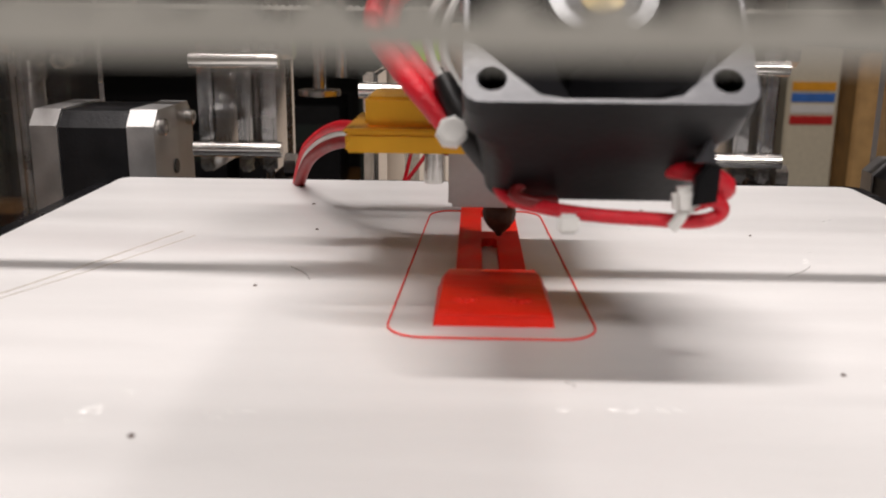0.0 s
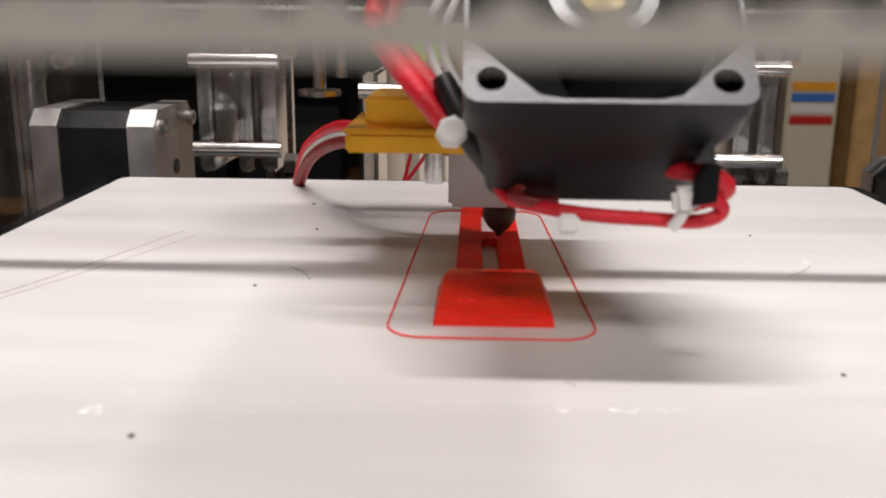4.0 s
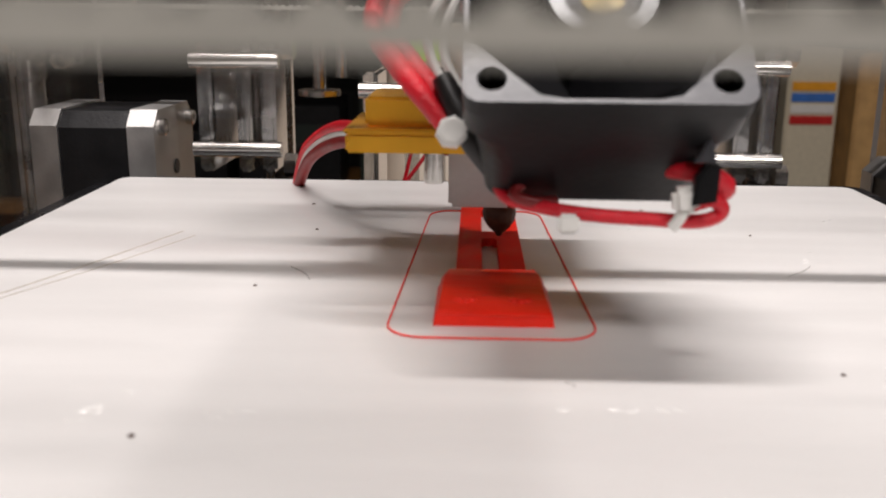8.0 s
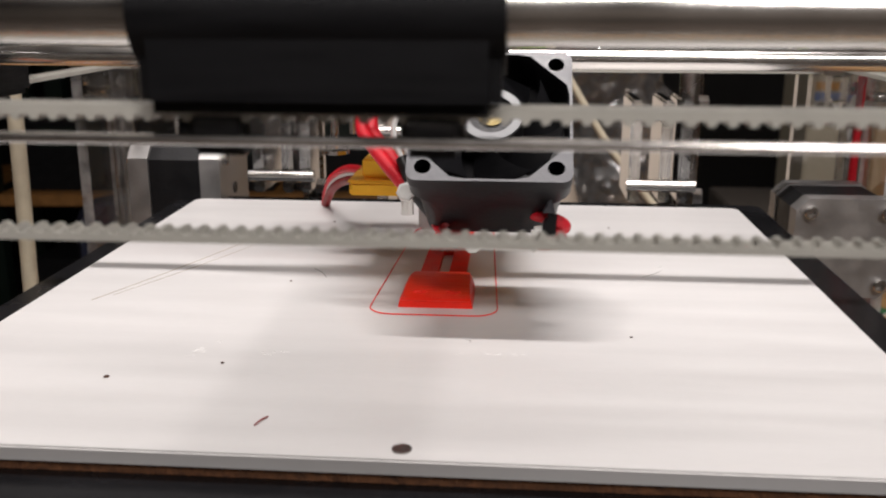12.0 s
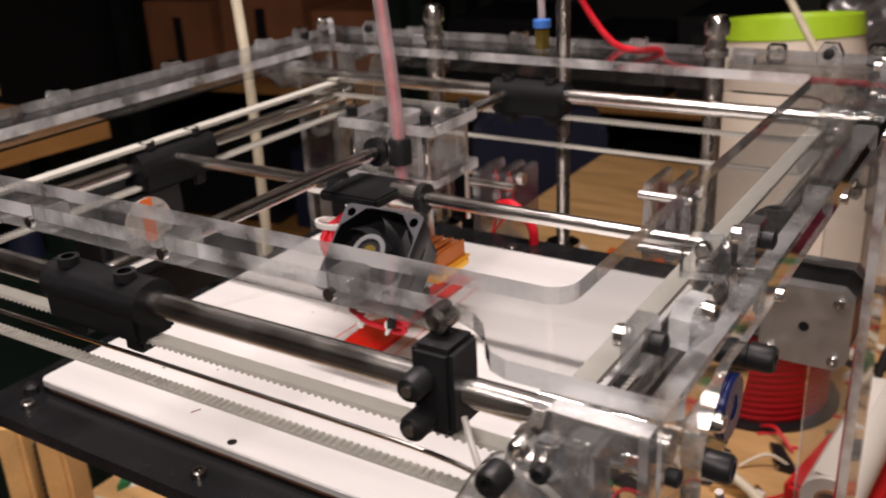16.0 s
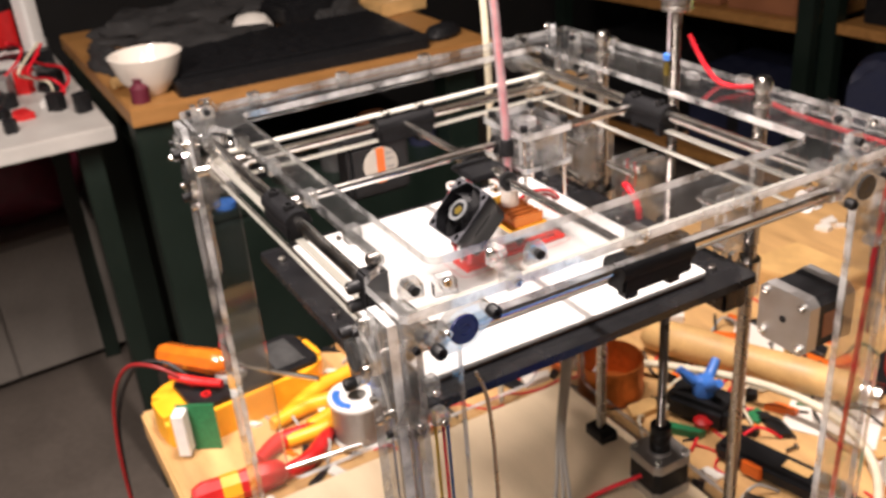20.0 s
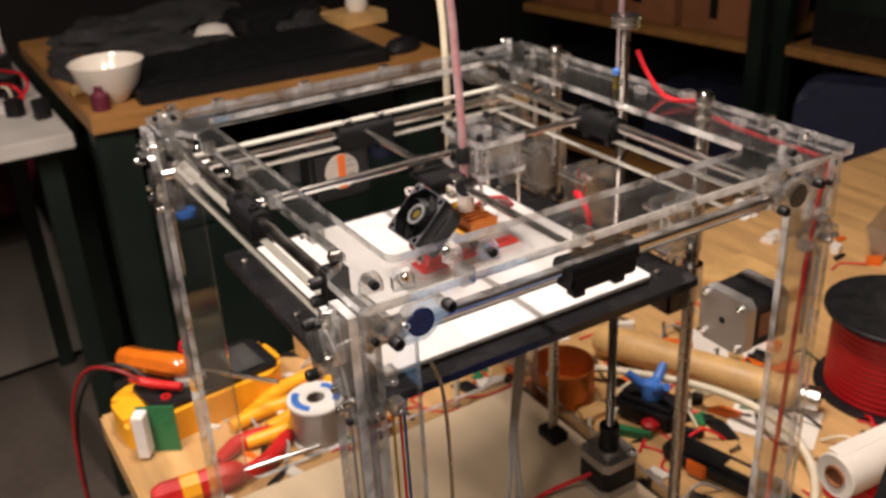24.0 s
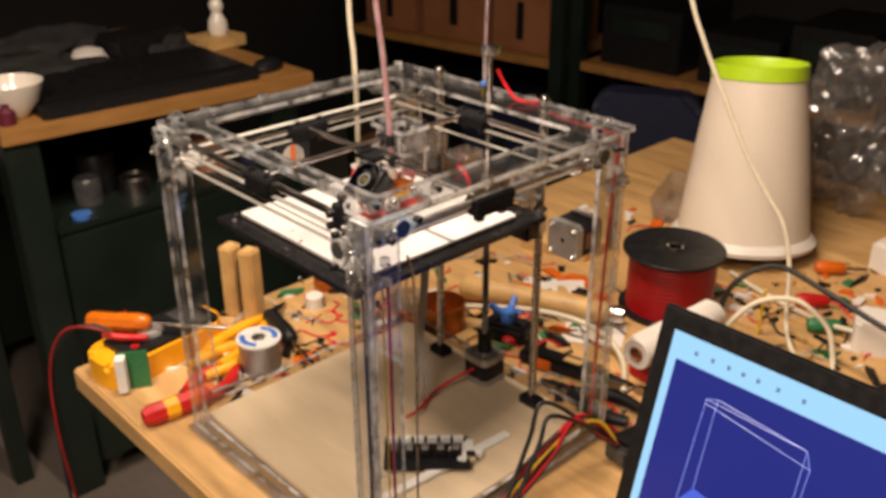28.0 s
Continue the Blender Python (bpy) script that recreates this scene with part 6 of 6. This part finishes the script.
for x, y, r, h, mt, lb in ((-1.19, 0.25, 0.03, 0.06, clear_dark, "smoky jar on the shelf under the bench"), (-1.17, 0.35, 0.035, 0.045, dark_steel, "dark tin on the shelf under the bench"), (-1.17, 0.45, 0.03, 0.05, clear_dark, "smoky pot on the shelf under the bench"), (-1.2, 0.56, 0.04, 0.08, cardboard, "brown tub on the shelf under the bench"), (-1.18, 0.66, 0.03, 0.05, dark_blue, "dark blue pot on the shelf under the bench"), (-1.25, 0.30, 0.04, 0.09, black_plastic, "black can on the shelf under the bench")):
    solo("shelf_pot", L([(0, 0), (r, 0), (r, h * 0.9), (r * 0.85, h), (r * 0.8, h), (r * 0.8, h * 0.9), (0, h * 0.9)], 24), mt, lb, "pot", group="pots on the shelf", at=pose(x, y, -0.385))
solo("blue_saucer", L([(0, 0), (0.020, 0), (0.021, 0.010), (0, 0.012)], 24), blue_plastic, "light blue saucer on the shelf edge", "saucer", at=pose(-1.12, 0.20, -0.385))

def rag(label, x, y, sx, sy, h, turn, seed):
    bm = bmesh.new()
    bmesh.ops.create_icosphere(bm, subdivisions=4, radius=1.0)
    for v in bm.verts:
        d = v.co.normalized()
        q = d * 1.8 + Vector((seed, 2 * seed, 0))
        k = 0.95 + 0.35 * noise.noise(q) - 0.30 * abs(noise.noise(q * 2.6)) + 0.06 * noise.noise(q * 9)
        v.co = Vector((d.x * sx * k, d.y * sy * k, max(0.0, d.z * h * k)))
    return solo("rag", bm, rag_cloth, label, "rag", group="rags on the bench", at=pose(x, y, ZBT, 0, 0, turn))


rag("crumpled black rag behind the keyboard", -1.40, 0.30, 0.085, 0.16, 0.045, 4, 3.1)
rag("crumpled black rag beside the bowl", -1.42, 0.10, 0.13, 0.035, 0.040, 5, 7.7)
rag("crumpled dark grey rag at the back of the bench", -1.62, 0.33, 0.12, 0.25, 0.070, 0, 5.2)
rag("small dark rag beside the black case", -1.40, 0.60, 0.06, 0.075, 0.050, 30, 9.4)
solo("pale_handle", L([(0, 0), (0.011, 0.002), (0.012, 0.05), (0.009, 0.075), (0, 0.078)], 16, AX_Y), stick_wood, "pale wooden tool handle lying beside the bowl", "tool", at=pose(-1.235, 0.066, ZBT + 0.0125, 0, 0, 12))

# pale side table with odds and ends, left of the bench
st = thing("side_table", "pale side table covered in odds and ends", "table", "", T(-1.5, -0.25, FLOOR))
sw_ = T(1.5, 0.25, -FLOOR)
bm = B(-1.95, -1.19, -0.62, 0.045, -0.235, -0.205, 0.003)
bmesh.ops.transform(bm, matrix=sw_, verts=bm.verts)
part("tabletop", bm, laminate, st, "pale laminate top")
for x in (-1.9, -1.26):
    for y in (-0.58, 0.0):
        bm = B(x - 0.02, x + 0.02, y - 0.02, y + 0.02, FLOOR, -0.2355, 0.002)
        bmesh.ops.transform(bm, matrix=sw_, verts=bm.verts)
        part("leg", bm, green_paint, st)
for k in range(130):
    x, y = -1.24 - 0.62 * random.random() ** 0.7, random.uniform(-0.40, 0.02)
    s = random.uniform(0.5, 1.6) * (0.7 + 1.2 * (-x - 1.2))
    mt, lb = ((black_plastic, "black plastic odd piece"), (black_plastic, "black plastic odd piece"), (nylon, "white plastic odd piece"), (red_plastic, "red plastic odd piece"), (black_plastic, "black plastic odd piece"), (grey_plastic, "grey plastic odd piece"), (black_plastic, "black plastic odd piece"))[k % 7]
    bm = P2([(-0.02 * s, -0.012), (0.018 * s, -0.016 * s), (0.022 * s, 0.008), (0.0, 0.018 * s), (-0.016, 0.010 * s)], 0, random.uniform(0.008, 0.05), None, 0.002)
    solo("odd_piece", bm, mt, lb + " on the side table", "odd piece", group="odds and ends", at=pose(x, y, -0.205, 0, 0, random.uniform(0, 360)))
for k in range(9):
    x, y = random.uniform(-1.75, -1.35), random.uniform(-0.25, 0.0)
    pts = [(x + 0.03 * math.cos(a * 1.3 + k), y + 0.03 * math.sin(a + k), -0.203 + 0.02 * i) for i, a in enumerate([0, 1.2, 2.6, 3.9, 5.0, 6.3])]
    solo("wire_piece", S(pts, 0.003, 6), (red_wire, cream_wire, black_wire)[k % 3], "%s wire tangled on the side table" % ("red", "cream", "black")[k % 3], "wire", group="loose wires")

for k, (x, y, w_, h, mt, lb) in enumerate(((-1.86, -0.30, 0.07, 0.20, orange_plastic, "orange"), (-1.84, -0.21, 0.06, 0.16, cream_wire, "cream"), (-1.87, -0.13, 0.05, 0.22, blue_plastic, "blue"), (-1.83, -0.06, 0.06, 0.12, red_plastic, "red"), (-1.80, 0.005, 0.04, 0.15, nylon, "white"))):
    tb = thing("parts_tub", "%s plastic parts tub at the back of the side table" % lb, "tub", "parts tubs", pose(x, y, -0.205, 0, 0, 9 * k))
    part("tub", P2(round_rect(-w_ / 2, w_ / 2, -w_ / 2, w_ / 2, 0.008), 0, h, None, 0.004), mt, tb)
    part("cap", P2(round_rect(-w_ * 0.4, w_ * 0.4, -w_ * 0.4, w_ * 0.4, 0.006), h + 0.0005, h + 0.018, None, 0.003), black_plastic, tb)

# ---- dark storage along the far sides ----
def rack(x, y, w, d, levels, turn):
    r = thing("storage_rack", "dark blue-green steel rack with wooden shelves", "rack", "", pose(x, y, FLOOR, 0, 0, turn))
    for sx in (-w / 2, w / 2):
        for sy in (-d / 2, d / 2):
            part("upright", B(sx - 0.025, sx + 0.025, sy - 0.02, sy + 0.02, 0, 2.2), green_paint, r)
    for z in levels:
        part("shelf", B(-w / 2 + 0.026, w / 2 - 0.026, -d / 2 - 0.02, d / 2 + 0.02, z, z + 0.03, 0.002), bench_wood, r)
    return r


LV = (0.15, 0.63, 1.25)
rack(-1.85, 2.15, 1.0, 0.45, LV, 8)
rack(-0.78, 2.32, 1.05, 0.45, LV, 4)
rk = Matrix.Translation((-1.85, 2.15, FLOOR)) @ pose(0, 0, 0, 0, 0, 8)
for x, z, w_, h, mt, lb in ((-0.30, 0.66, 0.26, 0.24, cardboard, "brown cardboard box on the rack"), (0.02, 0.66, 0.30, 0.28, cardboard, "brown cardboard box on the rack"), (0.32, 0.66, 0.24, 0.22, cardboard, "brown cardboard box on the rack"), (-0.2, 0.18, 0.4, 0.3, black_plastic, "black crate on the rack"), (0.25, 0.18, 0.36, 0.26, dark_blue, "dark blue crate on the rack"), (-0.2, 1.28, 0.4, 0.25, cardboard, "brown cardboard box on the rack"), (0.22, 1.28, 0.3, 0.2, black_plastic, "black crate on the rack")):
    bx = thing("storage_box", lb, "box", "boxes on the rack", rk @ T(x, -0.03, z))
    part("carton", B(-w_ / 2, w_ / 2, -0.17, 0.17, 0.0, h, 0.004), mt, bx)
    part("tape", B(-w_ * 0.06, w_ * 0.06, -0.172, -0.1702, h * 0.2, h * 0.8), black_plastic, bx)
rk = Matrix.Translation((-0.78, 2.32, FLOOR)) @ pose(0, 0, 0, 0, 0, 4)
for x, z, w_, h, mt, lb in ((-0.3, 0.66, 0.3, 0.2, black_plastic, "black crate on the rack"), (0.05, 0.66, 0.26, 0.16, black_plastic, "black case on the rack"), (0.33, 0.66, 0.24, 0.22, black_plastic, "black crate on the rack"), (-0.25, 0.18, 0.4, 0.3, black_plastic, "black crate on the rack"), (0.2, 0.18, 0.4, 0.28, black_plastic, "black case on the rack"), (-0.1, 1.28, 0.5, 0.2, black_plastic, "black crate on the rack")):
    bx = thing("storage_box", lb, "box", "boxes on the rack", rk @ T(x, -0.03, z))
    part("carton", B(-w_ / 2, w_ / 2, -0.17, 0.17, 0.0, h, 0.004), mt, bx)
    part("tape", B(-w_ * 0.35, w_ * 0.35, -0.172, -0.1702, h * 0.55, h * 0.8), green_paint, bx)
# pale cabinet with striped binders far behind the table
pcab = thing("far_cabinet", "low beige cabinet behind the worktable", "cabinet", "", pose(0.80, 1.95, FLOOR))
part("body", B(-0.32, 0.32, -0.14, 0.14, 0.02, 0.70, 0.004), grey_wall, pcab)
part("plinth", B(-0.30, 0.30, -0.12, 0.12, 0, 0.02), black_plastic, pcab)
for x in (-0.16, 0.16):
    part("door", B(x - 0.155, x + 0.155, -0.15, -0.1405, 0.03, 0.69, 0.003), cardboard, pcab)
for k, (x, w_, h) in enumerate(((0.565, 0.10, 0.34), (0.70, 0.10, 0.33), (0.825, 0.12, 0.36), (0.955, 0.10, 0.30))):
    bd = thing("binder", "beige binder with coloured stripes on the cabinet" if k == 0 else "pale beige binder standing on the cabinet", "binder", "binders", pose(x + 0.098, 1.92, FLOOR + 0.70))
    part("spine", B(-w_ / 2, w_ / 2, -0.10, 0.10, 0, h, 0.004), cream_wire if k % 2 == 0 else stick_wood, bd)
    if k == 0:
        for j, mt in enumerate((yellow_plastic, blue_plastic, nylon, red_plastic)):
            part("stripe", B(-w_ * 0.42, w_ * 0.42, -0.103, -0.1005, 0.255 - 0.022 * j, 0.272 - 0.022 * j), mt, bd)
ch = thing("blue_chair", "dark blue cloth covered chair behind the table", "chair", "", pose(-0.60, 1.47, FLOOR, 0, 0, 30))
part("backrest", P2(round_rect(-0.15, 0.15, 0.44, 0.75, 0.06), -0.04, 0.04, Matrix(((1, 0, 0, 0), (0, 0, -1, 0.2), (0, 1, 0, 0), (0, 0, 0, 1))), 0.02), dark_blue, ch)
part("seat", P2(round_rect(-0.18, 0.18, -0.18, 0.18, 0.08), 0.38, 0.44, None, 0.02), dark_blue, ch)
part("stem", rod((0, 0, 0.06), (0, 0, 0.38), 0.03, 12), black_plastic, ch)
for k in range(5):
    a = 2 * math.pi * k / 5
    part("foot", S([(0, 0, 0.08), (0.14 * math.cos(a), 0.14 * math.sin(a), 0.06), (0.27 * math.cos(a), 0.27 * math.sin(a), 0.025)], 0.022, 8), black_plastic, ch)
# grey panel with a black box, seen low behind the worktable
fb = thing("floor_cabinet", "low pale grey cabinet standing on the floor", "cabinet", "", pose(-2.09, -0.10, FLOOR, 0, 0, 4))
part("body", B(-0.2, 0.2, -0.45, 0.45, 0.02, 0.40, 0.006), cabinet_grey, fb)
for k in range(3):
    part("door", B(0.2005, 0.212, -0.445 + 0.298 * k, -0.155 + 0.298 * k, 0.03, 0.39, 0.003), cabinet_grey, fb)
part("plinth", B(-0.18, 0.17, -0.43, 0.43, 0.0, 0.02), black_plastic, fb)

# black round-labelled motor housing hanging outside the case
mh = thing("label_motor", "black motor housing with a round white and orange label", "motor", "", pose(-0.135, 0.095, 0.034))
part("housing", B(-0.032, -0.004, -0.028, 0.028, -0.028, 0.020, 0.004), black_plastic, mh)
part("label_disc", L([(0, 0), (0.0155, 0), (0.0155, 0.0008), (0, 0.0008)], 40, T(-0.0038, 0, 0) @ AX_X), pale_grey, mh, "greyish white round paper label")
part("label_stripe", box(bmesh.new(), -0.0029, -0.0025, -0.0035, 0.0035, -0.0150, 0.0150), orange_plastic, mh, "orange stripe")
for z in (-0.008, -0.003, 0.004, 0.009):
    part("label_bar", box(bmesh.new(), -0.0029, -0.0026, 0.005, 0.012, z - 0.001, z + 0.001), grey_plastic, mh)

# tan wooden clamp block standing at the far table edge
cw = on_table("wood_clamp", "tan wooden clamp block with a dark threaded middle", "clamp", -0.386, 0.150, 20)
for x in (-0.018, 0.018):
    part("jaw", B(x - 0.012, x + 0.012, -0.014, 0.014, 0, 0.118, 0.003), stick_wood, cw)
part("thread", L([(0, 0)] + [(0.0055 - 0.0012 * (i % 2), 0.004 + 0.003 * i) for i in range(32)] + [(0, 0.101)], 14), black_plastic, cw)
# dark bag heap under the side table
bm = bmesh.new()
bmesh.ops.create_icosphere(bm, subdivisions=3, radius=1.0)
for v in bm.verts:
    d = v.co.normalized()
    k = 0.9 + 0.3 * noise.noise(d * 2.5 + Vector((9, 2, 4))) + 0.12 * noise.noise(d * 7)
    v.co = Vector((d.x * 0.22 * k, d.y * 0.3 * k, max(0.0, d.z * 0.2 * k + 0.17)))
solo("dark_bag", bm, maroon, "dark red bag heaped on the grey box", "bag", at=pose(-2.06, -0.12, FLOOR + 0.40))
